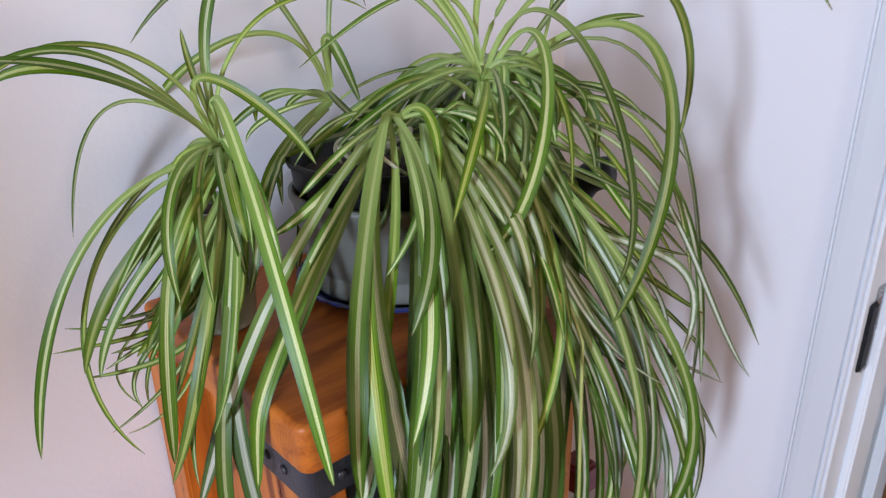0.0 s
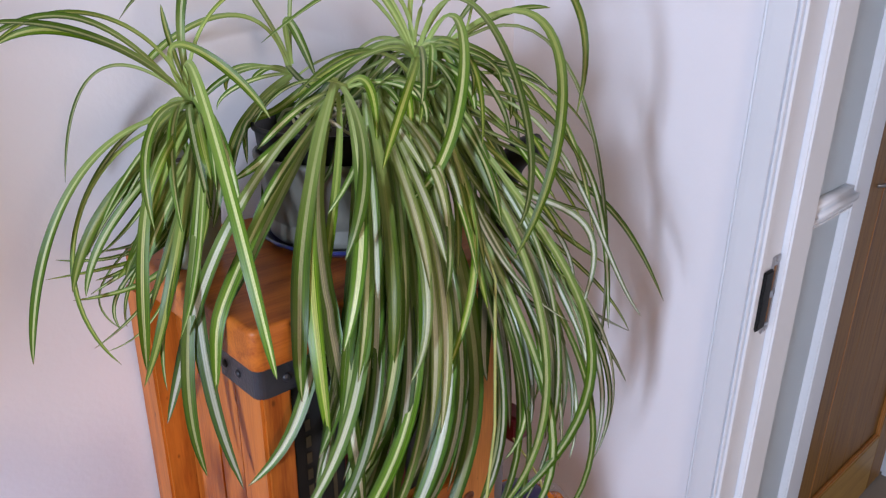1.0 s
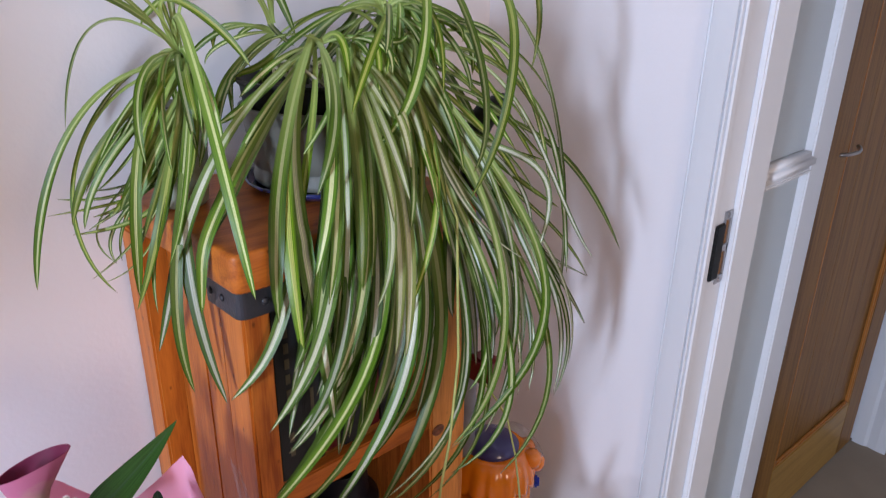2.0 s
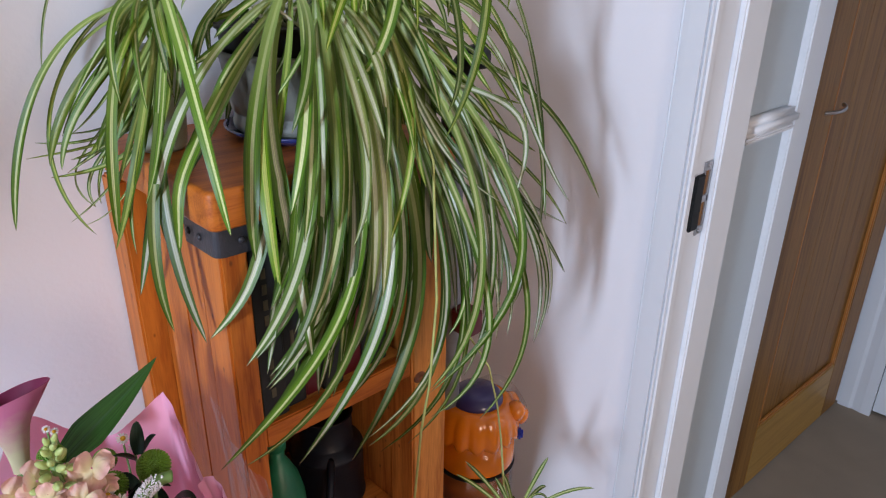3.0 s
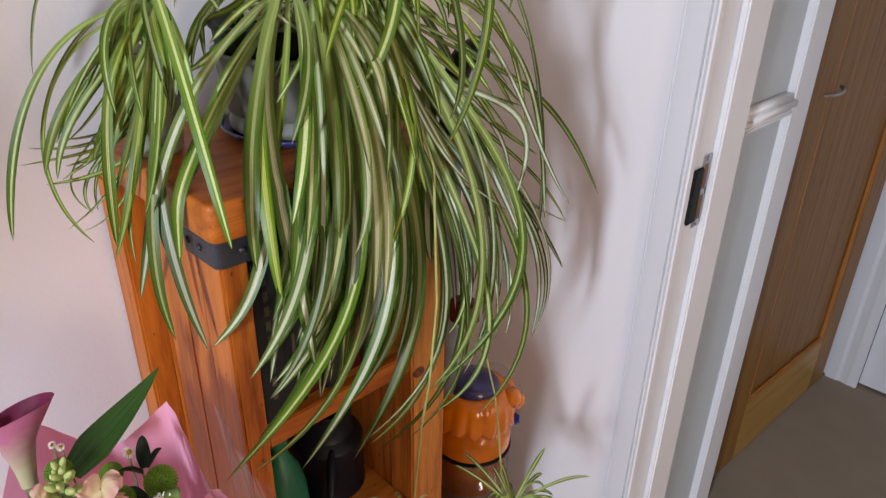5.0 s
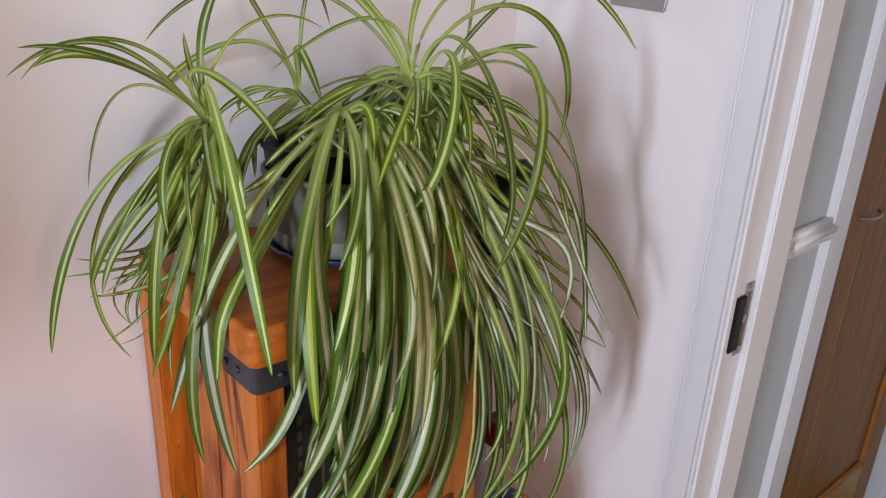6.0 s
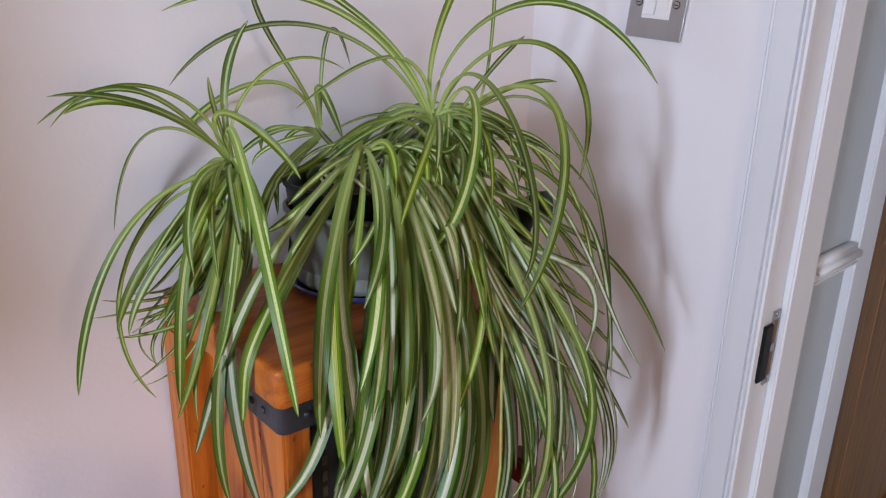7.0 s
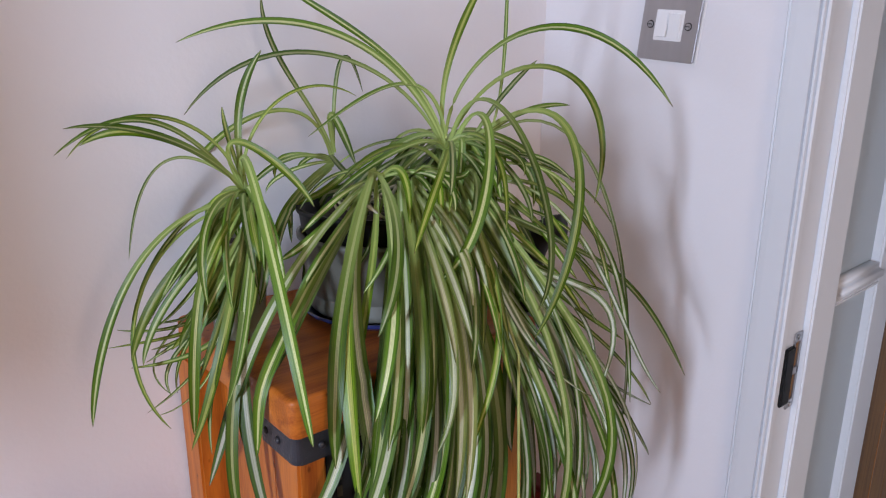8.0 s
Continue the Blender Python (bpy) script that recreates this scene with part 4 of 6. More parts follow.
strand(RIGHT, (-0.010, 0.010, -0.061), (-0.017, -0.086, -0.163), (-0.024, -0.081, -0.264), (-0.104, -0.091, -0.379), 0.0105, LEAF_PALE)
strand(RIGHT, (-0.005, 0.005, -0.054), (-0.002, -0.081, -0.142), (-0.035, -0.076, -0.281), (-0.026, -0.081, -0.394), 0.0076)
strand(RIGHT, (-0.000, 0.000, 0.000), (-0.030, -0.069, -0.125), (0.018, -0.071, -0.270), (0.002, -0.071, -0.410), 0.0051)
strand(RIGHT, (-0.000, 0.000, 0.000), (0.004, -0.061, -0.085), (0.002, -0.086, -0.202), (0.073, -0.154, -0.256), 0.0062)
strand(RIGHT, (-0.000, 0.000, 0.000), (-0.004, -0.044, -0.113), (0.092, -0.163, -0.337), (0.039, -0.107, -0.439), 0.0071, LEAF_PALE)
strand(RIGHT, (-0.000, 0.000, 0.000), (0.034, -0.072, -0.091), (0.073, -0.126, -0.192), (0.107, -0.159, -0.305), 0.0063, LEAF_PALE)
strand(LEFT, (-0.003, 0.003, -0.006), (-0.110, 0.028, 0.000), (-0.154, 0.037, -0.137), (-0.163, 0.046, -0.225), 0.0078)
strand(LEFT, (-0.002, 0.002, -0.010), (-0.100, 0.039, -0.015), (-0.149, 0.061, -0.162), (-0.098, 0.011, -0.236), 0.0057)
strand(LEFT, (-0.001, 0.001, -0.013), (-0.064, 0.005, -0.039), (-0.109, 0.021, -0.096), (-0.122, 0.035, -0.161), 0.0090)
strand(LEFT, (0.000, -0.000, -0.013), (-0.051, -0.006, -0.050), (-0.106, 0.017, -0.104), (-0.114, 0.026, -0.165), 0.0074)
strand(LEFT, (-0.003, 0.002, -0.005), (-0.069, 0.000, -0.034), (-0.085, -0.035, -0.160), (-0.088, -0.026, -0.230), 0.0096)
strand(LEFT, (0.002, -0.002, -0.016), (-0.044, -0.037, -0.080), (-0.068, -0.062, -0.160), (-0.095, -0.034, -0.241), 0.0107)
strand(LEFT, (0.004, -0.004, -0.016), (-0.049, -0.051, -0.107), (-0.070, -0.089, -0.229), (-0.045, -0.110, -0.337), 0.0119)
strand(LEFT, (0.004, -0.004, -0.016), (-0.034, -0.063, -0.103), (-0.089, -0.071, -0.212), (-0.069, -0.087, -0.324), 0.0102)
strand(LEFT, (0.005, -0.005, -0.016), (-0.025, -0.048, -0.057), (-0.050, -0.095, -0.120), (-0.071, -0.071, -0.187), 0.0066)
strand(LEFT, (0.005, -0.005, -0.005), (0.008, -0.025, -0.023), (0.008, -0.036, -0.050), (0.007, -0.034, -0.078), 0.0063)
strand(LEFT, (-0.001, 0.001, -0.022), (-0.035, -0.043, -0.085), (-0.085, -0.046, -0.162), (-0.080, -0.048, -0.245), 0.0068)
strand(LEFT, (0.001, -0.001, -0.027), (-0.028, -0.049, -0.088), (-0.068, -0.063, -0.166), (-0.053, -0.074, -0.249), 0.0057)
strand(LEFT, (-0.002, 0.002, -0.016), (-0.038, -0.001, -0.055), (-0.068, 0.009, -0.109), (-0.099, 0.040, -0.136), 0.0057)
strand(LEFT, (-0.000, 0.000, -0.019), (-0.031, -0.015, -0.059), (-0.069, -0.005, -0.101), (-0.082, 0.010, -0.149), 0.0074)
strand(LEFT, (0.001, -0.001, -0.021), (-0.028, -0.019, -0.065), (-0.061, -0.012, -0.113), (-0.088, 0.016, -0.152), 0.0080)
strand(LEFT, (0.003, -0.003, -0.021), (-0.032, -0.029, -0.066), (-0.062, -0.040, -0.125), (-0.079, -0.021, -0.182), 0.0074)
strand(LEFT, (0.004, -0.004, -0.021), (-0.007, -0.036, -0.045), (-0.024, -0.062, -0.079), (-0.035, -0.050, -0.121), 0.0067)
strand(LEFT, (-0.004, 0.004, 0.001), (-0.029, 0.007, 0.012), (-0.045, 0.017, -0.010), (-0.041, 0.012, -0.035), 0.0045)
strand(LEFT, (-0.002, 0.002, -0.013), (-0.046, 0.016, -0.045), (-0.081, 0.036, -0.088), (-0.100, 0.055, -0.138), 0.0058)
strand(LEFT, (-0.000, 0.000, -0.016), (-0.035, -0.004, -0.045), (-0.070, 0.011, -0.074), (-0.086, 0.028, -0.113), 0.0051)
strand(LEFT, (0.001, -0.001, -0.021), (-0.029, -0.018, -0.063), (-0.063, -0.010, -0.107), (-0.074, 0.002, -0.158), 0.0069)
strand(LEFT, (-0.004, 0.004, -0.010), (-0.037, 0.004, 0.011), (-0.058, -0.002, -0.060), (-0.051, -0.006, -0.083), 0.0051)
strand(LEFT, (-0.001, 0.001, 0.003), (-0.007, 0.014, 0.049), (-0.003, 0.016, 0.103), (0.021, -0.004, 0.142), 0.0085)
strand(LEFT, (-0.003, 0.002, 0.006), (-0.008, 0.007, 0.033), (-0.015, 0.013, 0.059), (-0.016, 0.014, 0.088), 0.0045)
strand(LEFT, (-0.002, 0.002, -0.000), (-0.039, -0.018, 0.050), (-0.104, -0.018, 0.085), (-0.156, 0.029, 0.073), 0.0079)
strand(LEFT, (-0.005, 0.004, 0.003), (-0.056, -0.016, 0.067), (-0.102, -0.013, 0.114), (-0.165, 0.037, 0.049), 0.0063)
strand(LEFT, (-0.005, 0.004, 0.006), (-0.033, -0.022, 0.086), (-0.109, 0.015, 0.110), (-0.152, 0.052, 0.044), 0.0048)
strand(LEFT, (-0.002, 0.001, -0.000), (-0.033, -0.017, 0.042), (-0.105, -0.006, 0.094), (-0.144, 0.032, 0.057), 0.0074)
strand(LEFT, (-0.007, 0.006, 0.011), (-0.052, 0.091, 0.072), (-0.078, 0.113, 0.006), (-0.088, 0.128, -0.082), 0.0054)
strand(LEFT, (-0.005, 0.004, 0.006), (-0.050, 0.006, 0.100), (0.018, -0.054, 0.042), (0.032, -0.074, -0.005), 0.0077)
strand(REAR, (-0.000, 0.000, 0.009), (-0.013, 0.011, 0.072), (-0.061, 0.052, 0.121), (-0.057, 0.049, 0.190), 0.0072)
strand(REAR, (0.001, -0.001, 0.012), (-0.001, 0.001, 0.041), (0.006, -0.005, 0.194), (0.028, -0.024, 0.083), 0.0059)
strand(REAR, (0.001, -0.001, 0.012), (-0.021, -0.010, 0.099), (0.001, -0.021, 0.042), (0.009, -0.034, 0.000), 0.0092)
strand(REAR, (-0.003, 0.002, 0.009), (-0.020, 0.018, 0.126), (-0.136, 0.117, 0.021), (-0.141, 0.122, -0.046), 0.0067)
strand(LEFT, (-0.004, 0.003, 0.011), (-0.005, 0.005, 0.073), (0.041, -0.035, 0.132), (0.085, -0.073, 0.099), 0.0056)
strand(REAR, (-0.000, 0.000, 0.002), (-0.033, 0.019, 0.022), (-0.066, 0.043, -0.002), (-0.084, 0.059, -0.031), 0.0061)
strand(REAR, (0.005, -0.004, -0.001), (0.027, -0.024, 0.024), (0.067, -0.058, 0.039), (0.095, -0.082, 0.018), 0.0047, LEAF_PALE)
strand(RIGHT, (0.001, -0.001, -0.027), (-0.036, -0.004, 0.027), (-0.080, 0.019, 0.011), (-0.110, 0.042, -0.030), 0.0089)
strand(MIDDLE, (-0.006, 0.005, -0.001), (-0.009, -0.005, 0.004), (-0.017, -0.022, 0.010), (-0.010, -0.031, 0.018), 0.0089)
strand(MIDDLE, (-0.025, 0.021, 0.002), (-0.065, 0.023, 0.019), (-0.098, 0.033, 0.010), (-0.116, 0.047, -0.029), 0.0053, LEAF_PALE)
strand(CENTRE, (-0.005, 0.005, 0.001), (-0.043, -0.003, -0.003), (-0.074, -0.012, -0.018), (-0.094, 0.007, -0.047), 0.0065, LEAF_PALE)
strand(CENTRE, (-0.005, 0.005, -0.002), (-0.047, -0.009, -0.015), (-0.091, -0.025, -0.048), (-0.122, 0.007, -0.072), 0.0088, LEAF_PALE)
strand(CENTRE, (-0.005, 0.005, -0.008), (-0.049, -0.016, -0.028), (-0.102, -0.042, -0.058), (-0.122, -0.021, -0.110), 0.0087, LEAF_PALE)
strand(CENTRE, (0.005, -0.005, -0.010), (-0.009, -0.010, -0.037), (-0.015, -0.013, -0.069), (-0.030, 0.001, -0.093), 0.0043, LEAF_PALE)
strand(REAR, (0.002, -0.002, 0.003), (-0.033, 0.004, -0.013), (-0.055, 0.011, -0.044), (-0.068, 0.024, -0.077), 0.0093)
strand(REAR, (0.001, -0.001, -0.000), (-0.043, 0.004, -0.021), (-0.068, 0.011, -0.050), (-0.077, 0.019, -0.097), 0.0093)
strand(REAR, (-0.000, 0.000, -0.003), (-0.045, -0.001, -0.022), (-0.072, 0.001, -0.055), (-0.077, 0.005, -0.102), 0.0072, LEAF_PALE)
strand(REAR, (-0.002, 0.002, -0.007), (-0.037, 0.006, -0.031), (-0.057, 0.015, -0.046), (-0.054, 0.010, -0.092), 0.0080, LEAF_PALE)
strand(RIGHT, (0.004, -0.004, -0.021), (0.030, -0.029, 0.006), (0.068, -0.066, -0.001), (0.094, -0.091, -0.026), 0.0055, LEAF_PALE)
strand(RIGHT, (0.004, -0.004, -0.024), (0.066, -0.064, 0.004), (0.098, -0.094, -0.107), (0.127, -0.123, -0.162), 0.0057)
strand(RIGHT, (0.004, -0.004, -0.027), (0.053, -0.051, -0.022), (0.081, -0.078, -0.097), (0.107, -0.104, -0.144), 0.0057)
strand(RIGHT, (0.008, -0.008, -0.030), (0.053, -0.061, -0.049), (0.092, -0.102, -0.105), (0.126, -0.136, -0.156), 0.0057)
strand(RIGHT, (0.004, -0.004, -0.027), (0.046, -0.025, -0.072), (0.111, -0.079, -0.058), (0.131, -0.099, -0.122), 0.0051)
strand(RIGHT, (0.004, -0.004, -0.033), (0.036, -0.054, -0.075), (0.072, -0.097, -0.114), (0.098, -0.123, -0.179), 0.0057)
strand(RIGHT, (0.004, -0.004, -0.033), (0.035, -0.064, -0.081), (0.059, -0.098, -0.129), (0.075, -0.114, -0.210), 0.0057, LEAF_PALE)
strand(RIGHT, (0.006, -0.006, -0.036), (0.036, -0.054, -0.104), (0.078, -0.103, -0.161), (0.131, -0.154, -0.207), 0.0051)
strand(RIGHT, (0.006, -0.006, -0.042), (0.026, -0.054, -0.112), (0.069, -0.109, -0.165), (0.108, -0.146, -0.232), 0.0057)
strand(RIGHT, (0.004, -0.004, -0.042), (0.016, -0.054, -0.107), (0.049, -0.104, -0.170), (0.077, -0.130, -0.243), 0.0063)
strand(RIGHT, (0.004, -0.004, -0.042), (0.007, -0.052, -0.099), (0.038, -0.107, -0.154), (0.055, -0.122, -0.227), 0.0056, LEAF_PALE)
strand(RIGHT, (0.006, -0.006, -0.042), (0.044, -0.054, -0.107), (0.063, -0.074, -0.134), (0.126, -0.136, -0.154), 0.0045)
strand(RIGHT, (0.008, -0.008, -0.048), (0.085, -0.030, -0.141), (0.130, -0.056, -0.280), (0.220, -0.143, -0.323), 0.0042)
strand(RIGHT, (0.008, -0.008, -0.048), (0.088, -0.031, -0.165), (0.177, -0.102, -0.267), (0.223, -0.145, -0.394), 0.0049)
strand(RIGHT, (0.004, -0.004, -0.024), (0.158, -0.116, -0.027), (0.171, -0.127, -0.151), (0.184, -0.136, -0.310), 0.0060)
strand(RIGHT, (0.004, -0.004, -0.021), (0.068, -0.056, -0.006), (0.108, -0.091, -0.008), (0.143, -0.124, -0.087), 0.0044)
strand(MIDDLE, (-0.001, 0.001, -0.007), (-0.007, -0.039, -0.018), (-0.018, -0.092, -0.033), (-0.008, -0.103, -0.079), 0.0064, LEAF_CREAM)
strand(RIGHT, (-0.019, 0.018, -0.035), (-0.009, -0.047, -0.050), (-0.015, -0.081, -0.092), (-0.006, -0.091, -0.154), 0.0054)
strand(MIDDLE, (-0.002, 0.002, -0.010), (-0.014, -0.027, -0.020), (-0.046, -0.088, -0.026), (-0.035, -0.105, -0.060), 0.0074, LEAF_CREAM)
strand(MIDDLE, (-0.001, 0.001, -0.019), (-0.028, -0.050, -0.053), (-0.057, -0.126, -0.090), (-0.052, -0.131, -0.165), 0.0103, LEAF_CREAM)
strand(MIDDLE, (0.004, -0.003, -0.022), (-0.018, -0.051, -0.048), (-0.046, -0.120, -0.074), (-0.035, -0.133, -0.139), 0.0081, LEAF_CREAM)
strand(RIGHT, (-0.005, 0.005, -0.042), (-0.020, -0.052, -0.078), (-0.032, -0.109, -0.121), (-0.024, -0.116, -0.195), 0.0059)
strand(RIGHT, (0.004, -0.004, -0.036), (0.001, -0.061, -0.064), (-0.016, -0.099, -0.126), (-0.004, -0.107, -0.189), 0.0066)
strand(RIGHT, (0.005, -0.005, -0.007), (-0.009, -0.021, -0.015), (-0.042, -0.064, -0.023), (-0.050, -0.063, -0.052), 0.0046)
strand(RIGHT, (0.005, -0.005, -0.027), (0.006, -0.029, 0.070), (0.002, -0.023, -0.035), (-0.005, -0.022, -0.067), 0.0085)
strand(RIGHT, (0.005, -0.005, -0.027), (0.020, -0.053, 0.003), (-0.011, -0.056, -0.067), (-0.016, -0.052, -0.097), 0.0072, LEAF_PALE)
strand(RIGHT, (0.005, -0.005, -0.034), (0.021, -0.059, -0.048), (0.025, -0.089, -0.107), (0.033, -0.094, -0.160), 0.0079)
strand(RIGHT, (0.005, -0.005, -0.040), (0.026, -0.055, -0.023), (0.022, -0.072, -0.090), (0.039, -0.087, -0.125), 0.0067, LEAF_PALE)
strand(RIGHT, (0.003, -0.003, -0.040), (-0.004, -0.062, -0.066), (-0.035, -0.104, -0.122), (-0.036, -0.101, -0.191), 0.0070)
strand(RIGHT, (0.003, -0.003, -0.040), (-0.003, -0.072, -0.082), (-0.030, -0.108, -0.149), (-0.013, -0.121, -0.228), 0.0065)
strand(RIGHT, (0.001, -0.001, -0.040), (-0.024, -0.056, -0.077), (-0.050, -0.119, -0.129), (-0.058, -0.108, -0.206), 0.0069, LEAF_PALE)
strand(MIDDLE, (0.001, -0.001, -0.004), (-0.011, -0.050, -0.027), (-0.019, -0.117, -0.056), (-0.018, -0.116, -0.122), 0.0075, LEAF_CREAM)
strand(MIDDLE, (0.001, -0.001, -0.004), (0.004, -0.058, -0.016), (0.002, -0.109, -0.057), (0.007, -0.112, -0.118), 0.0070, LEAF_CREAM)
strand(RIGHT, (0.010, -0.009, -0.053), (0.035, -0.066, -0.101), (0.067, -0.111, -0.159), (0.095, -0.134, -0.230), 0.0050)
strand(RIGHT, (0.010, -0.009, -0.059), (0.030, -0.062, -0.127), (0.069, -0.113, -0.190), (0.106, -0.144, -0.264), 0.0056)
strand(RIGHT, (-0.000, 0.000, 0.000), (-0.014, -0.034, -0.116), (0.052, -0.111, -0.190), (0.090, -0.143, -0.294), 0.0049)
strand(RIGHT, (-0.000, 0.000, 0.000), (-0.011, -0.027, -0.100), (0.042, -0.089, -0.175), (0.105, -0.143, -0.230), 0.0056)
strand(RIGHT, (0.005, -0.005, -0.040), (0.030, -0.052, -0.070), (0.073, -0.102, -0.076), (0.103, -0.128, -0.127), 0.0049, LEAF_PALE)
strand(RIGHT, (0.005, -0.005, -0.040), (0.033, -0.056, -0.097), (0.080, -0.108, -0.117), (0.111, -0.135, -0.193), 0.0056)
strand(RIGHT, (0.010, -0.009, -0.065), (0.032, -0.064, -0.121), (0.060, -0.105, -0.189), (0.083, -0.124, -0.265), 0.0063, LEAF_PALE)
strand(RIGHT, (0.010, -0.009, -0.053), (0.035, -0.057, -0.123), (0.109, -0.134, -0.140), (0.110, -0.134, -0.248), 0.0050)
strand(RIGHT, (-0.000, 0.000, 0.000), (-0.020, -0.029, -0.130), (0.094, -0.148, -0.233), (0.066, -0.123, -0.367), 0.0056)
strand(RIGHT, (-0.000, 0.000, 0.000), (-0.014, -0.045, -0.142), (0.057, -0.129, -0.261), (0.077, -0.146, -0.409), 0.0062, LEAF_PALE)
strand(RIGHT, (-0.000, 0.000, 0.000), (-0.002, -0.061, -0.149), (0.086, -0.168, -0.268), (0.075, -0.156, -0.438), 0.0058)
strand(RIGHT, (-0.000, 0.000, 0.000), (-0.003, -0.049, -0.154), (0.116, -0.182, -0.262), (0.092, -0.159, -0.436), 0.0052)
strand(RIGHT, (-0.000, 0.000, 0.000), (-0.008, -0.044, -0.144), (0.101, -0.168, -0.240), (0.091, -0.157, -0.395), 0.0058, LEAF_PALE)
strand(RIGHT, (-0.000, 0.000, 0.000), (-0.023, -0.050, -0.139), (0.045, -0.141, -0.231), (0.039, -0.135, -0.385), 0.0063)
strand(MIDDLE, (-0.012, 0.012, -0.037), (-0.059, -0.052, -0.106), (-0.094, -0.110, -0.196), (-0.119, -0.108, -0.300), 0.0094)
strand(MIDDLE, (-0.008, 0.008, -0.037), (-0.052, -0.063, -0.115), (-0.072, -0.111, -0.226), (-0.105, -0.108, -0.333), 0.0107)
strand(MIDDLE, (-0.003, 0.003, -0.037), (-0.039, -0.076, -0.110), (-0.038, -0.109, -0.221), (-0.078, -0.108, -0.323), 0.0103)
strand(RIGHT, (-0.000, 0.000, 0.000), (-0.089, -0.045, -0.101), (-0.018, -0.102, -0.222), (-0.081, -0.091, -0.356), 0.0097)
strand(RIGHT, (-0.000, 0.000, 0.000), (-0.079, -0.054, -0.121), (0.038, -0.090, -0.230), (-0.033, -0.081, -0.388), 0.0094)
strand(RIGHT, (-0.000, 0.000, 0.000), (-0.078, -0.061, -0.117), (0.056, -0.089, -0.213), (0.000, -0.081, -0.362), 0.0088)
strand(MIDDLE, (-0.016, 0.016, -0.050), (-0.052, -0.042, -0.109), (-0.127, -0.108, -0.173), (-0.139, -0.108, -0.267), 0.0098)
strand(MIDDLE, (-0.013, 0.012, -0.050), (-0.069, -0.046, -0.118), (-0.119, -0.118, -0.195), (-0.155, -0.118, -0.301), 0.0092, LEAF_PALE)
strand(MIDDLE, (-0.011, 0.010, -0.050), (-0.056, -0.067, -0.128), (-0.073, -0.119, -0.248), (-0.134, -0.118, -0.353), 0.0101)
strand(MIDDLE, (-0.004, 0.004, -0.049), (-0.044, -0.086, -0.132), (-0.047, -0.129, -0.253), (-0.114, -0.128, -0.365), 0.0108)
strand(MIDDLE, (-0.004, 0.004, -0.049), (-0.044, -0.076, -0.140), (-0.076, -0.121, -0.264), (-0.092, -0.118, -0.391), 0.0091, LEAF_PALE)
strand(RIGHT, (-0.000, 0.000, 0.000), (-0.114, -0.055, -0.130), (0.009, -0.110, -0.260), (-0.106, -0.101, -0.410), 0.0103)
strand(CENTRE, (-0.003, 0.002, -0.001), (-0.034, -0.051, -0.050), (-0.085, -0.089, -0.115), (-0.092, -0.079, -0.197), 0.0086)
strand(MIDDLE, (-0.009, 0.007, -0.004), (-0.037, -0.055, -0.065), (-0.076, -0.097, -0.141), (-0.084, -0.086, -0.236), 0.0092)
strand(MIDDLE, (-0.007, 0.006, -0.004), (-0.026, -0.064, -0.062), (-0.060, -0.112, -0.147), (-0.064, -0.103, -0.243), 0.0081, LEAF_PALE)
strand(MIDDLE, (-0.004, 0.003, -0.004), (-0.013, -0.078, -0.065), (-0.045, -0.124, -0.158), (-0.051, -0.114, -0.262), 0.0098)
strand(LEFT, (-0.002, 0.002, -0.000), (-0.052, 0.002, -0.021), (-0.083, 0.004, -0.068), (-0.101, 0.021, -0.114), 0.0062, LEAF_PALE)
strand(LEFT, (-0.002, 0.001, -0.000), (-0.036, -0.012, -0.043), (-0.068, -0.009, -0.094), (-0.074, -0.002, -0.150), 0.0068)
strand(LEFT, (-0.001, 0.001, -0.000), (-0.025, -0.029, -0.054), (-0.048, -0.040, -0.119), (-0.063, -0.025, -0.182), 0.0073, LEAF_PALE)
strand(LEFT, (0.000, -0.000, -0.000), (-0.015, -0.043, -0.052), (-0.049, -0.052, -0.115), (-0.046, -0.053, -0.183), 0.0078)
strand(LEFT, (-0.003, 0.003, -0.000), (-0.054, 0.019, 0.002), (-0.087, 0.035, -0.055), (-0.104, 0.050, -0.097), 0.0051)
strand(LEFT, (-0.002, 0.002, -0.000), (-0.041, 0.000, -0.025), (-0.069, 0.005, -0.065), (-0.084, 0.020, -0.105), 0.0057, LEAF_PALE)
strand(LEFT, (0.002, -0.001, -0.000), (0.001, -0.040, -0.024), (-0.008, -0.059, -0.059), (-0.020, -0.049, -0.101), 0.0056)
strand(TANGLE, (0.000, -0.000, 0.000), (-0.016, 0.016, -0.096), (-0.030, 0.029, -0.161), (-0.114, 0.110, -0.153), 0.0042)
strand(TANGLE, (0.000, -0.000, 0.000), (-0.024, -0.003, -0.134), (-0.030, 0.006, -0.142), (-0.129, 0.097, -0.166), 0.0047)
strand(TANGLE, (0.000, -0.000, 0.000), (-0.022, -0.014, -0.106), (-0.020, -0.018, -0.166), (-0.115, 0.069, -0.183), 0.0047)
strand(TANGLE, (0.000, -0.000, 0.000), (-0.002, -0.023, -0.119), (-0.103, 0.072, -0.162), (-0.082, 0.051, -0.219), 0.0042)
strand(TANGLE, (0.000, -0.000, 0.000), (-0.023, -0.021, -0.098), (-0.043, -0.012, -0.167), (-0.109, 0.050, -0.230), 0.0041)
strand(TANGLE, (0.000, -0.000, 0.000), (-0.020, -0.010, -0.076), (-0.037, -0.008, -0.211), (-0.097, 0.052, -0.238), 0.0036)
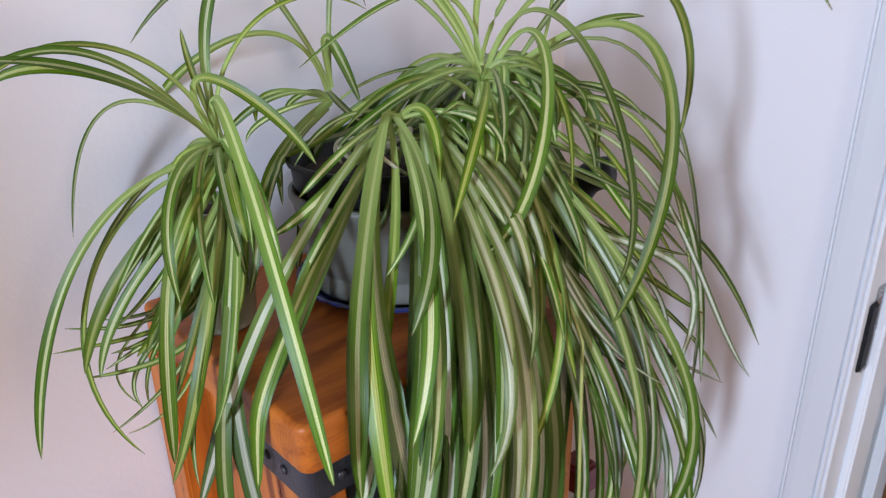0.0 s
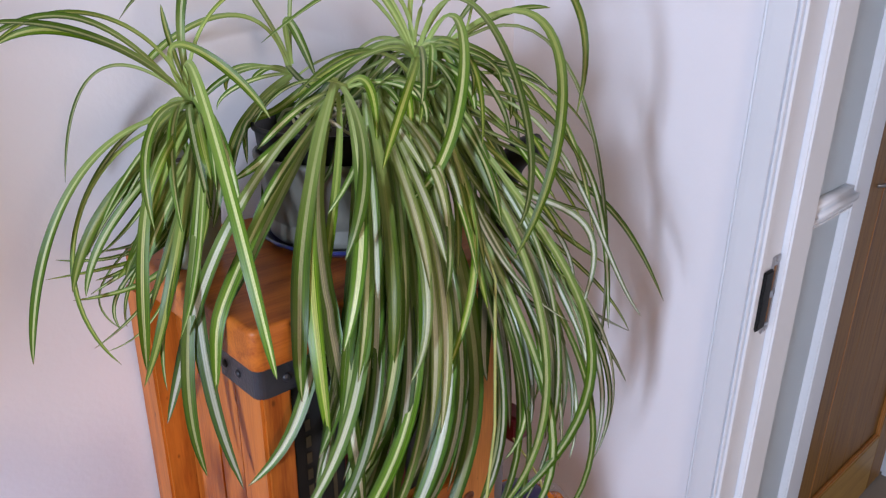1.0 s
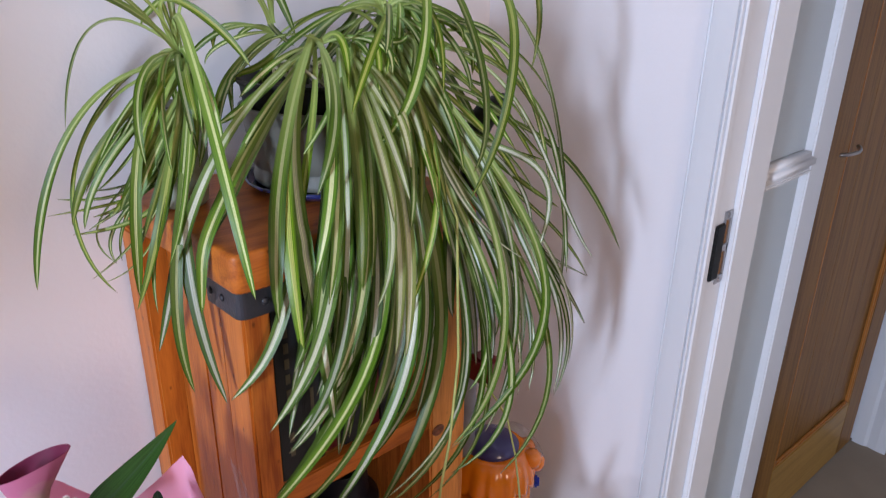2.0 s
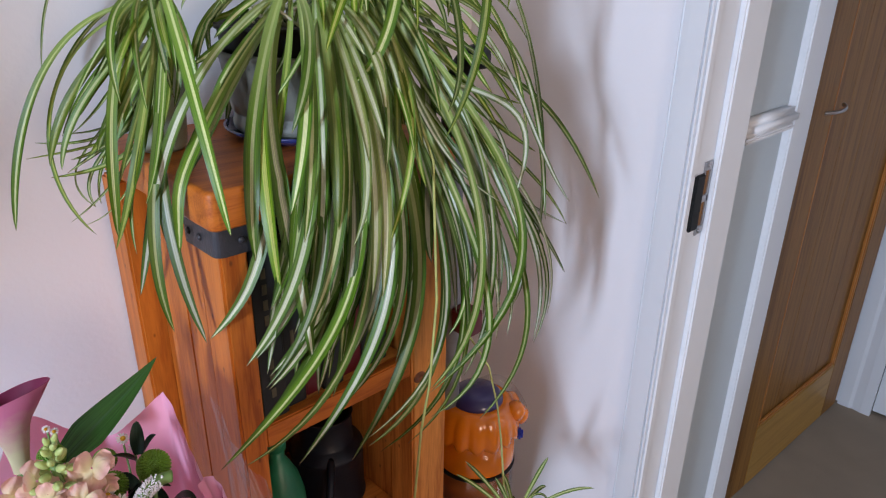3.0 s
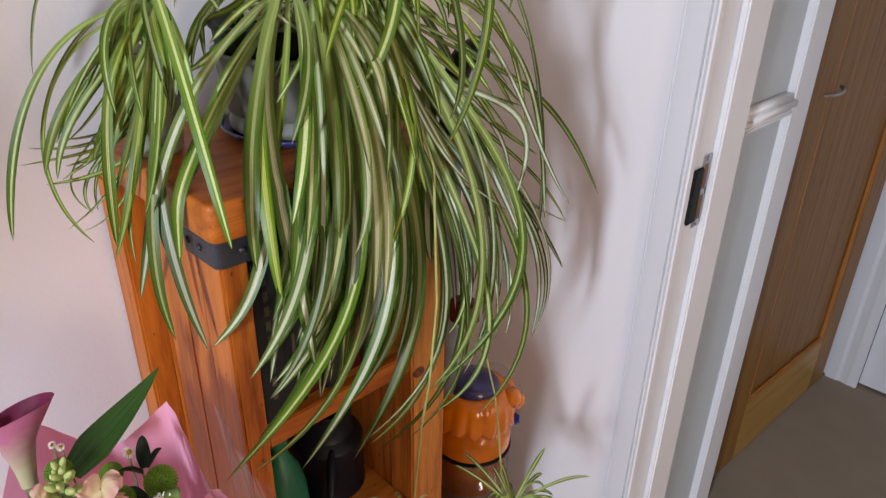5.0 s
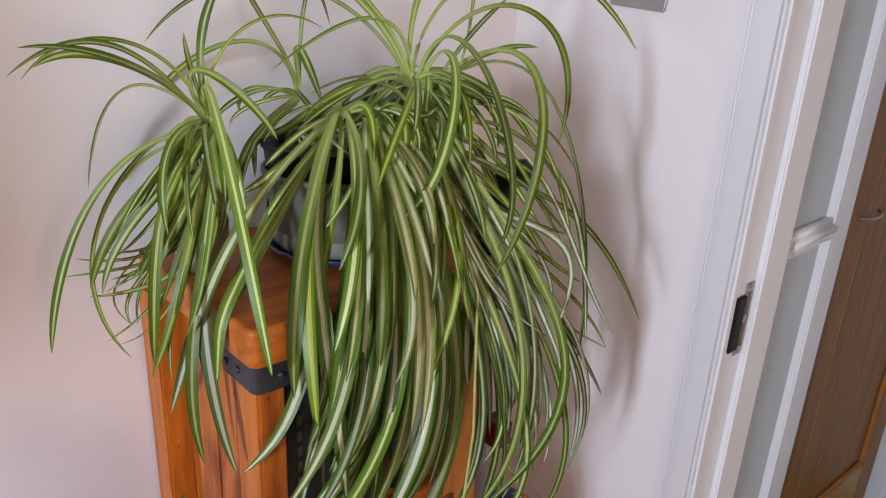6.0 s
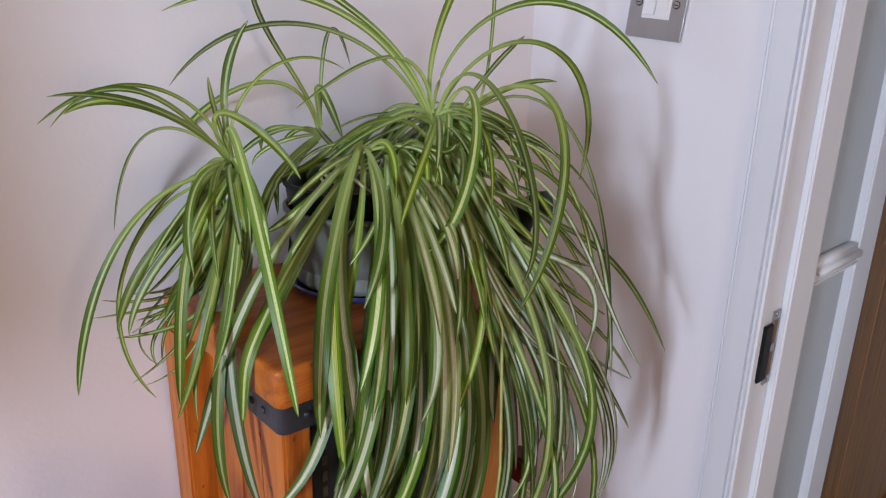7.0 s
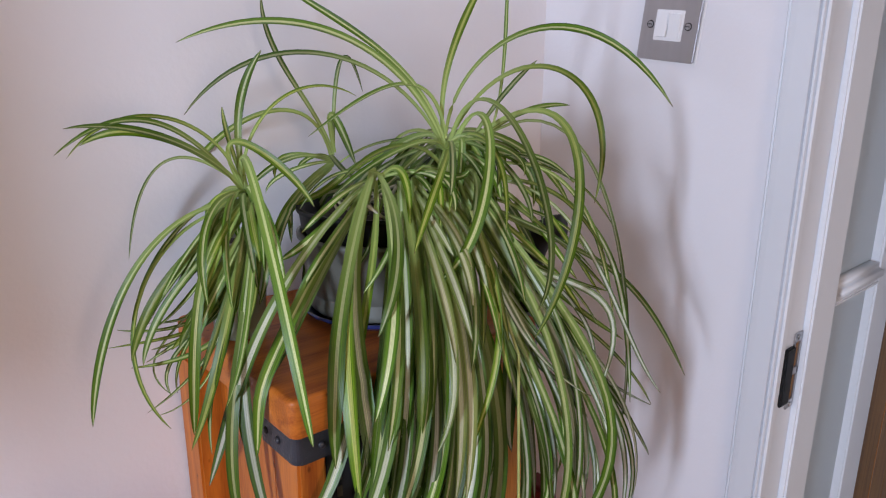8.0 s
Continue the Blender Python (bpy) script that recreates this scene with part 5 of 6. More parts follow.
strand(TANGLE, (0.000, -0.000, 0.000), (-0.009, -0.014, -0.101), (-0.082, 0.052, -0.147), (-0.077, 0.047, -0.216), 0.0030)
strand(TANGLE, (0.000, -0.000, 0.000), (0.000, -0.012, -0.107), (-0.130, 0.111, -0.166), (-0.079, 0.062, -0.223), 0.0030)
strand(TANGLE, (0.000, -0.000, 0.000), (-0.017, 0.006, -0.074), (-0.025, 0.012, -0.139), (-0.093, 0.076, -0.140), 0.0047)
strand(TANGLE, (0.000, -0.000, 0.000), (-0.020, -0.006, -0.115), (-0.028, 0.003, -0.119), (-0.099, 0.068, -0.181), 0.0053)
strand(TANGLE, (0.000, -0.000, 0.000), (-0.019, -0.002, -0.072), (-0.031, 0.003, -0.143), (-0.094, 0.063, -0.166), 0.0047)
strand(MIDDLE, (-0.017, 0.016, -0.025), (-0.057, -0.053, -0.105), (-0.100, -0.105, -0.200), (-0.164, -0.108, -0.295), 0.0116)
strand(MIDDLE, (-0.014, 0.014, -0.025), (-0.054, -0.059, -0.109), (-0.085, -0.105, -0.220), (-0.159, -0.108, -0.317), 0.0111, LEAF_PALE)
strand(MIDDLE, (-0.012, 0.012, -0.025), (-0.047, -0.064, -0.112), (-0.079, -0.107, -0.227), (-0.140, -0.108, -0.332), 0.0118)
strand(MIDDLE, (-0.010, 0.010, -0.025), (-0.039, -0.072, -0.123), (-0.046, -0.095, -0.257), (-0.114, -0.098, -0.369), 0.0109, LEAF_PALE)
strand(MIDDLE, (-0.017, 0.016, -0.025), (-0.059, -0.047, -0.114), (-0.129, -0.107, -0.207), (-0.169, -0.108, -0.319), 0.0110)
strand(MIDDLE, (-0.010, 0.010, -0.025), (-0.044, -0.066, -0.129), (-0.060, -0.096, -0.258), (-0.125, -0.098, -0.375), 0.0121)
strand(RIGHT, (-0.015, 0.014, -0.061), (-0.042, -0.070, -0.154), (-0.042, -0.087, -0.277), (-0.113, -0.091, -0.386), 0.0105)
strand(RIGHT, (-0.010, 0.010, -0.061), (-0.030, -0.079, -0.161), (0.011, -0.077, -0.308), (-0.057, -0.081, -0.423), 0.0102, LEAF_PALE)
strand(RIGHT, (-0.006, 0.005, -0.061), (-0.011, -0.092, -0.169), (0.043, -0.075, -0.333), (-0.026, -0.081, -0.462), 0.0098)
strand(MIDDLE, (-0.000, 0.000, -0.000), (-0.053, -0.063, -0.104), (-0.066, -0.105, -0.271), (-0.187, -0.108, -0.344), 0.0130)
strand(MIDDLE, (-0.000, 0.000, -0.000), (-0.030, -0.102, -0.132), (-0.007, -0.105, -0.277), (-0.178, -0.118, -0.362), 0.0144)
strand(MIDDLE, (-0.000, 0.000, -0.000), (-0.061, -0.082, -0.126), (-0.034, -0.119, -0.339), (-0.203, -0.123, -0.414), 0.0144)
strand(RIGHT, (-0.000, 0.000, -0.000), (-0.069, -0.057, -0.145), (-0.068, -0.091, -0.308), (-0.127, -0.091, -0.460), 0.0136)
strand(RIGHT, (-0.000, 0.000, -0.000), (-0.051, -0.082, -0.145), (-0.006, -0.099, -0.343), (-0.126, -0.101, -0.478), 0.0137)


# ---- short pale leaves and curling runners round the crowns ----
rng = random.Random(11)


def tuft(crown, count, az, reach, drop, width, lift, hang):
    for i in range(count):
        leaf(crown, rng.uniform(*az), rng.uniform(-60, 60), rng.uniform(*reach), rng.uniform(*drop), rng.uniform(*lift), rng.uniform(*hang), rng.uniform(0.8, 1.1), rng.uniform(*width),
             (LEAF_PALE, LEAF_STRAW, LEAF)[i % 3], rng.uniform(-0.9, 0.9))


tuft(CENTRE, 3, (260, 330), (0.04, 0.10), (-0.05, 0.015), (0.006, 0.011), (0.005, 0.03), (-0.005, 0.03))
tuft(MIDDLE, 6, (200, 340), (0.04, 0.10), (-0.06, 0.015), (0.006, 0.011), (0.005, 0.03), (-0.01, 0.03))
tuft(RIGHT, 16, (200, 400), (0.05, 0.13), (-0.12, -0.02), (0.007, 0.012), (0.0, 0.04), (-0.03, 0.03))
tuft(REAR, 4, (100, 330), (0.04, 0.09), (-0.05, 0.01), (0.006, 0.010), (0.005, 0.03), (-0.01, 0.025))
# longer back leaves, mostly hidden, added to deepen the plant's wall shadow
tuft(RIGHT, 34, (25, 85), (0.10, 0.22), (-0.36, -0.02), (0.010, 0.015), (0.0, 0.05), (-0.12, 0.03))
tuft(LEFT, 14, (120, 330), (0.04, 0.09), (-0.12, -0.03), (0.007, 0.012), (0.0, 0.03), (-0.03, 0.01))
for i in range(9):
    c = Vector((0.155 + 0.018 * (i % 3), 0.10 + 0.018 * (i // 3), TOP + 0.135))
    a = rng.uniform(0, 6.28)
    d = Vector((math.cos(a), math.sin(a), 0))
    part("runner", tube(bezier(c, c + d * 0.03 + Vector((0, 0, 0.03)), c + d * 0.05 + Vector((-d.y * 0.03, d.x * 0.03, 0.02)), c + d * 0.02 + Vector((-d.y * 0.035, d.x * 0.035, 0.002)), 14), 0.0022, 8, None, 0.7), ROOT, plant, "pale curling runner", True)


# ---- plantlets on runners ----
def plantlet(name, where, label, count, length, width, spread=(0, 360), lift=(0.2, 0.9), seed=1, mat=None, group="plantlets on runners"):
    """A young rosette: thin leaves all round one small crown, with a few pale roots below."""
    pl = thing(name, where, label, "plantlet", group)
    g = random.Random(seed)
    for i in range(count):
        ln, up = length * g.uniform(0.55, 1.15), g.uniform(*lift)
        leaf(((0, 0, 0), pl), spread[0] + (spread[1] - spread[0]) * (i + g.uniform(-0.3, 0.3)) / count, g.uniform(-20, 20), ln, ln * (up - 0.75), ln * up * 0.9, ln * up * 0.75, g.uniform(0.7, 0.95),
             width * g.uniform(0.8, 1.15), mat, g.uniform(-0.6, 0.6), 12)
    for i in range(4):
        a, ln = g.uniform(0, 6.28), length * g.uniform(0.15, 0.35)
        part("root", tube(bezier((0, 0, 0), (0, 0, -ln * 0.5), (math.cos(a) * ln * 0.5, math.sin(a) * ln * 0.5, -ln * 0.6), (math.cos(a) * ln, math.sin(a) * ln, -ln * 0.4), 8), 0.0011, 6, None, 0.4), ROOT, pl, "", True)
    return pl


first = plantlet("plantlet", (0.361, -0.113, 0.544), "young spider plantlet hanging on a thin yellow-green runner", 9, 0.048, 0.0046, lift=(0.3, 1.3), seed=3)
for az, reach, drop, lift, hang in ((133, 0.078, 0.114, 0.045, 0.090), (138, 0.092, 0.098, 0.040, 0.080), (112, 0.034, 0.072, 0.03, 0.06), (-47, 0.042, 0.118, 0.05, 0.095), (-47, 0.116, 0.058, 0.045, 0.068),
                                    (-45, 0.088, -0.028, 0.03, 0.034), (-58, 0.076, -0.040, 0.02, 0.020), (-38, 0.066, 0.010, 0.03, 0.040), (133, 0.046, -0.022, 0.015, 0.012), (150, 0.034, 0.024, 0.02, 0.03),
                                    (228, 0.055, -0.020, 0.03, 0.03), (258, 0.055, -0.030, 0.02, 0.02), (-12, 0.064, 0.030, 0.03, 0.045), (60, 0.055, 0.045, 0.03, 0.05)):
    leaf(((0, 0, 0), first), az, 6, reach, drop, lift, hang, 0.72, 0.0068, LEAF_PALE, None, 14)
part("runner", tube([Vector(p) - first.location for p in ((0.364, 0.009, 0.824), (0.380, -0.002, 0.792), (0.390, -0.021, 0.760), (0.390, -0.041, 0.704), (0.380, -0.061, 0.656), (0.363, -0.086, 0.591))] + [Vector((0, 0, 0.002))], 0.0016, 6), RUNNER, first, "thin yellow-green runner", True)
second = plantlet("plantlet", (0.176, -0.075, 0.588), "young spider plantlet with pale curling leaves on a runner", 24, 0.066, 0.0040, lift=(0.6, 1.9), seed=8, mat=CURL)
part("runner", tube([Vector(p) - second.location for p in ((0.20, -0.02, 1.27), (0.225, -0.07, 1.12), (0.228, -0.075, 0.95), (0.222, -0.07, 0.83), (0.208, -0.07, 0.767), (0.193, -0.072, 0.651), (0.176, -0.075, 0.59))],
                    0.0017, 6), RUNNER, second, "thin yellow-green runner", True)
# ---- on the shelves ----
can = thing("watering_can", (0.192, 0.128, 0.5455), "charcoal metal watering can with a long thin spout", "watering can")
part("body", lathe([(0.001, 0.0), (0.054, 0.0), (0.057, 0.003), (0.057, 0.006), (0.0555, 0.009), (0.0550, 0.088), (0.0565, 0.091), (0.0550, 0.095), (0.043, 0.104), (0.040, 0.107), (0.040, 0.150), (0.042, 0.153),
                    (0.039, 0.154), (0.037, 0.12), (0.001, 0.112)], 48), CHARCOAL, can, "", True)
part("spout", tube(bezier((-0.020, -0.040, 0.095), (-0.036, -0.062, 0.088), (-0.052, -0.080, 0.058), (-0.070, -0.098, 0.020), 16), 0.0070, 12, None, 0.72), CHARCOAL, can, "slim dark blue-grey spout", True)
part("spout_tip", tube([(-0.0698, -0.0978, 0.0205), (-0.0722, -0.1002, 0.0150)], 0.0056, 12), GREY, can, "worn metal spout tip", True)
part("handle", tube(bezier((0.020, 0.028, 0.140), (0.030, 0.10, 0.190), (0.050, 0.085, 0.08), (0.030, 0.042, 0.030), 18), 0.005, 10), CHARCOAL, can, "", True)
tub = thing("green_bottle", (0.084, 0.082, 0.5455), "rounded dark green plastic bottle on the shelf", "bottle")
part("body", lathe([(0.001, 0.0), (0.028, 0.0), (0.034, 0.010), (0.035, 0.06), (0.033, 0.095), (0.026, 0.125), (0.014, 0.150), (0.010, 0.158), (0.010, 0.170), (0.001, 0.171)], 40), GREEN, tub, "", True)
part("cap", lathe([(0.001, 0.1715), (0.0125, 0.1715), (0.013, 0.185), (0.011, 0.190), (0.001, 0.190)], 24), GREEN, tub, "", True)


def book(where, thick, depth, tall, mat, label, bars=None, lean=0.0):
    b = thing("book", where, label, "book", "books on the upper shelf")
    b.rotation_euler = (0, radians(lean), 0)
    part("cover", box((0, 0, 0), (0.0025, depth, tall), 0.0006), mat, b)
    part("cover", box((thick - 0.0025, 0, 0), (thick, depth, tall), 0.0006), mat, b)
    spine = part("spine", box((0.0026, -0.001, 0), (thick - 0.0026, 0.002, tall), 0.0006), mat, b)
    part("pages", box((0.0027, 0.0025, 0.003), (thick - 0.0027, depth - 0.003, tall - 0.003)), CREAM, b, "cream page block")
    for z0, z1 in bars or ():
        part("title_bar", box((thick * 0.40, -0.0018, z0), (thick * 0.56, -0.0011, z1 - 0.25 * (z1 - z0))), GILT, spine, "dull gilt printed bar")
    return b


book((0.0335, 0.012, 0.8225), 0.036, 0.15, 0.236, INK, "black book with dull gilt printing on its spine", [(0.03 + k * 0.019, 0.046 + k * 0.019) for k in range(9)])
book((0.071, 0.020, 0.8225), 0.028, 0.15, 0.215, INK, "black cloth-bound book on the shelf", [(0.05, 0.12)])
book((0.101, 0.025, 0.8225), 0.022, 0.14, 0.20, RED, "dark red book standing on the shelf")
book((0.125, 0.020, 0.8225), 0.030, 0.14, 0.21, INK, "black book standing on the shelf", [(0.08, 0.15)])
book((0.157, 0.030, 0.8225), 0.034, 0.14, 0.19, RED, "thick dark red book on the shelf")
book((0.193, 0.028, 0.8225), 0.040, 0.14, 0.205, INK, "thick black book standing on the shelf")

# ---- upright vacuum cleaner behind the stand ----
vac = thing("vacuum_cleaner", (0.475, 0.078, 0.0), "upright vacuum cleaner with an orange cyclone and a clear bin", "vacuum cleaner")
part("bin", lathe([(0.070, 0.225), (0.0715, 0.225), (0.0715, 0.487), (0.070, 0.487)], 48), CLEAR, vac, "clear plastic dust bin", True)
part("bin_base", lathe([(0.001, 0.20), (0.074, 0.20), (0.076, 0.206), (0.076, 0.226), (0.001, 0.228)], 48), GREY, vac, "", True)
part("cone", lathe([(0.001, 0.262), (0.050, 0.262), (0.056, 0.275), (0.060, 0.33), (0.001, 0.331)], 40), CONE, vac, "orange inner cone", True)
part("shroud", lathe([(0.001, 0.332), (0.062, 0.332), (0.063, 0.405), (0.001, 0.406)], 40), SMOKE, vac, "smoky band", True)
part("shroud", lathe([(0.001, 0.4065), (0.065, 0.4065), (0.066, 0.486), (0.001, 0.487)], 40), AMBER, vac, "amber brown shroud", True)


def scalloped(z0, z1, r0, r1, lobes, depth, turns=120, rows=14):
    """A dome cut into rounded lobes like the ring of small cyclones, its lower edge scalloped."""
    bm = bmesh.new()
    rings = []
    for k in range(rows + 1):
        s = k / rows
        ring = []
        for i in range(turns):
            a = 2 * math.pi * i / turns
            lobe = abs(math.cos(a * lobes / 2))
            r = (r0 + (r1 - r0) * s ** 1.8) * (1 + depth * (lobe - 0.5) * (1 - 0.7 * s))
            z = z0 + (z1 - z0) * math.sin(s * math.pi / 2) - (0.010 * lobe * (1 - s) ** 2)
            ring.append(bm.verts.new((r * math.cos(a), r * math.sin(a), z)))
        rings.append(ring)
    for a, b in zip(rings, rings[1:]):
        for i in range(turns):
            bm.faces.new((a[i], a[(i + 1) % turns], b[(i + 1) % turns], b[i]))
    bm.faces.new(rings[0][::-1]), bm.faces.new(rings[-1])
    bmesh.ops.recalc_face_normals(bm, faces=bm.faces)
    return bm


part("collar", lathe([(0.001, 0.488), (0.068, 0.488), (0.071, 0.492), (0.072, 0.496), (0.070, 0.556), (0.001, 0.557)], 48), ORANGE, vac, "orange collar", True)
part("seam", lathe([(0.070, 0.4845), (0.0735, 0.4845), (0.0735, 0.4875), (0.070, 0.4875)], 48), BLACK, vac, "dark ring under the collar", True)
part("cyclone_ring", scalloped(0.559, 0.612, 0.076, 0.050, 16, 0.08), ORANGE, vac, "ring of glossy orange cyclone lobes", True)
part("lid", lathe([(0.001, 0.606), (0.047, 0.606), (0.046, 0.618), (0.036, 0.629), (0.015, 0.634), (0.001, 0.635)], 40), PURPLE, vac, "dark purple filter lid", True)
for i, (dx, dy) in enumerate(((0.052, -0.040), (0.066, -0.022), (0.038, -0.058), (0.062, -0.048))):
    part("cyclone_tip", lathe([(0.001, -0.012), (0.014, -0.012), (0.017, -0.004), (0.017, 0.006), (0.011, 0.015), (0.001, 0.018)], 20), ORANGE, vac, "", True).location = (dx, dy, 0.572 + 0.012 * (i % 3))
part("release_button", box((-0.012, -0.006, -0.007), (0.012, 0.006, 0.007), 0.004), BUTTON, vac, "bright blue release button").matrix_local = pose(0.050, -0.062, 0.543, 0, 0, 38)
part("carry_handle", tube(bezier((0.0, 0.0, 0.630), (0.015, -0.015, 0.668), (0.04, -0.04, 0.655), (0.060, -0.056, 0.590), 18), 0.009, 12), CLEAR, vac, "clear plastic carrying handle", True)
part("wand", tube([(-0.045, 0.022, 0.20), (-0.045, 0.022, 0.70), (-0.052, 0.020, 1.08)], 0.016, 16), GREY, vac, "grey tube wand", True)
part("handle", tube(bezier((-0.052, 0.020, 1.08), (-0.055, 0.02, 1.16), (-0.055, 0.01, 1.20), (-0.045, -0.03, 1.205), 14), 0.018, 14), BLACK, vac, "dark grip", True)
part("latch", box((-0.018, -0.030, -0.022), (0.018, 0.012, 0.022), 0.005), RED, vac, "dark red latch").matrix_local = pose(-0.045, -0.004, 0.79, 0, 0, 0)
part("ball", lathe([(0.001, 0.02), (0.05, 0.03), (0.085, 0.07), (0.095, 0.11), (0.085, 0.15), (0.05, 0.19), (0.001, 0.199)], 40), GREY, vac, "", True)
part("cleaner_head", box((-0.11, -0.125, 0.004), (0.11, 0.06, 0.065), 0.02, 3), GREY, vac)
part("hose", tube([(0.085 + 0.004 * math.sin(k * 2.1), -0.02 + 0.03 * math.sin(k / 5), 0.10 + k * 0.0095) for k in range(22)], 0.017, 12), GREY, vac, "ribbed grey hose", True)

for z in (0.288, 0.294):
    part("print_bar", box((-0.008, -0.0732, z), (0.008, -0.0722, z + 0.0035)), BLACK, vac, "dark printed bar").matrix_local = pose(0, 0, 0, 0, 0, -22)

# ---- bouquet ----
side_table = thing("side_table", (-0.139, -0.072, 0.0), "small plain wooden side table under the bouquet", "side table")
part("tabletop", lathe([(0.001, 0.379), (0.124, 0.379), (0.128, 0.385), (0.126, 0.397), (0.001, 0.399)], 48), PINE, side_table)
part("column", lathe([(0.001, 0.025), (0.030, 0.025), (0.022, 0.06), (0.018, 0.2), (0.022, 0.34), (0.034, 0.378), (0.001, 0.3785)], 24), PINE, side_table, "", True)
part("foot", lathe([(0.001, 0.0), (0.10, 0.0), (0.10, 0.012), (0.035, 0.026), (0.001, 0.027)], 40), PINE, side_table)

BIG = 1.32
posy = thing("bouquet", (-0.139, -0.072, 0.400), "mixed bouquet wrapped in pink paper and clear cellophane", "bouquet")
posy.scale = (BIG, BIG, BIG)
HOME = Vector((-0.17, -0.20, 0.621))
TOWARDS = Vector((-0.20, -0.76, 0.62)).normalized()
fl = random.Random(21)


def facing(where, normal, spin=0.0):
    """The pose of a bloom at a place in the room, its face along normal."""
    q = Vector(normal).normalized().to_track_quat("Z", "Y").to_matrix().to_4x4()
    return Matrix.Translation(Vector(where) - HOME) @ q @ Matrix.Rotation(spin, 4, "Z")


def petals(bm, count, inner, outer, width, lift, curl=0.0, phase=0.0, wave=0.0, jitter=0.0, rows=4, across=3, tip=0.55):
    """A ring of petals: each runs from the inner to the outer radius, rises by lift, with a rounded end."""
    uv = bm.loops.layers.uv.verify()
    for i in range(count):
        a = phase + 2 * math.pi * (i + fl.uniform(-jitter, jitter)) / count
        ln = (outer - inner) * (1 + fl.uniform(-jitter, jitter) * 0.5)
        grid = []
        for k in range(rows + 1):
            s = k / rows
            w = width * (0.35 + 1.1 * s - 0.8 * s ** 3)
            if k == rows:
                w *= tip
            row = []
            for m in range(across + 1):
                u = 2 * m / across - 1
                r, t = inner + ln * s * (1 - 0.06 * u * u), u * w
                z = lift * s + curl * s * s - 0.18 * w * u * u + wave * s * math.sin((9 if across > 12 else 5) * u + i * 2.1 + k)
                row.append((bm.verts.new((r * math.cos(a) - t * math.sin(a), r * math.sin(a) + t * math.cos(a), z)), m / across, s))
            grid.append(row)
        for ra, rb in zip(grid, grid[1:]):
            for m in range(across):
                quad = (ra[m], ra[m + 1], rb[m + 1], rb[m])
                f = bm.faces.new([v[0] for v in quad])
                for loop, v in zip(f.loops, quad):
                    loop[uv].uv = (v[1], v[2])
    return bm


def stalk(top, radius=0.0012, foot=(-0.17, -0.20, 0.6215), mat=None):
    top, foot = Vector(top) - HOME, Vector(foot) - HOME
    mid = top * 0.6 + foot * 0.4 + Vector((fl.uniform(-0.01, 0.01), fl.uniform(-0.01, 0.01), 0))
    part("stalk", tube([foot, mid, top], radius, 6), mat or STALK, posy, "", True)


def daisy(where, size=0.0062):
    n = TOWARDS + Vector((fl.uniform(-0.45, 0.45), fl.uniform(-0.3, 0.3), fl.uniform(-0.2, 0.5)))
    ob = part("daisy", petals(bmesh.new(), 13, size * 0.35, size, size * 0.17, 0.0005, -0.0006, jitter=0.18), DAISY, posy, "small white daisy with a yellow eye", True)
    ob.matrix_local = facing(where, n, fl.uniform(0, 6))
    part("eye", lathe([(0.0001, 0.0002), (size * 0.40, 0.0002), (size * 0.36, 0.0012), (size * 0.2, 0.0024), (0.0001, 0.0028)], 14), YELLOW, ob, "yellow eye", True)
    stalk(Vector(where) - n.normalized() * 0.001, 0.0007)


for at, size in (((-0.190, -0.221, 1.013), 0.0056), ((-0.186, -0.230, 1.010), 0.0062), ((-0.186, -0.238, 1.008), 0.005), ((-0.190, -0.240, 1.007), 0.006), ((-0.198, -0.243, 1.008), 0.0055),
                 ((-0.201, -0.239, 1.012), 0.0052), ((-0.166, -0.255, 1.003), 0.006), ((-0.157, -0.261, 0.999), 0.005), ((-0.183, -0.251, 1.002), 0.0045), ((-0.178, -0.258, 1.000), 0.0055),
                 ((-0.189, -0.260, 1.001), 0.0052), ((-0.186, -0.267, 0.999), 0.0058), ((-0.163, -0.175, 1.015), 0.0045), ((-0.158, -0.180, 1.009), 0.0042), ((-0.197, -0.149, 1.024), 0.0030), ((-0.201, -0.147, 1.027), 0.0028)):
    daisy(at, size)


def pompon(where, size):
    """A tight ball of tiny scale petals."""
    bm = bmesh.new()
    bmesh.ops.create_icosphere(bm, subdivisions=2, radius=size * 0.86)
    for i in range(320):
        z = 1 - 2 * (i + 0.5) / 320
        a, r = i * 2.39996, math.sqrt(1 - z * z)
        d = Vector((r * math.cos(a), r * math.sin(a), z))
        bmesh.ops.create_cone(bm, segments=5, radius1=size * 0.085, radius2=size * 0.05, depth=size * 0.16, cap_ends=True,
                              matrix=Matrix.Translation(d * size * 0.93) @ d.to_track_quat("Z", "Y").to_matrix().to_4x4())
    ob = part("pompon", bm, LIME, posy, "tight lime green pompon bloom")
    ob.location = Vector(where) - HOME
    stalk(where, 0.0015)


pompon((-0.158, -0.214, 1.013), 0.0108), pompon((-0.180, -0.195, 0.997), 0.010), pompon((-0.203, -0.155, 1.010), 0.009), pompon((-0.176, -0.172, 1.002), 0.008)

bm = bmesh.new()
for ring, (r, lift, w) in enumerate(((0.034, 0.002, 0.011), (0.031, 0.009, 0.010), (0.026, 0.015, 0.009), (0.020, 0.019, 0.008), (0.014, 0.022, 0.006), (0.008, 0.024, 0.004))):
    petals(bm, 13 - ring, 0.002, r, w * 1.05, lift, 0.002, ring * 0.4, 0.0026, 0.35, 8, 16, 1.02)
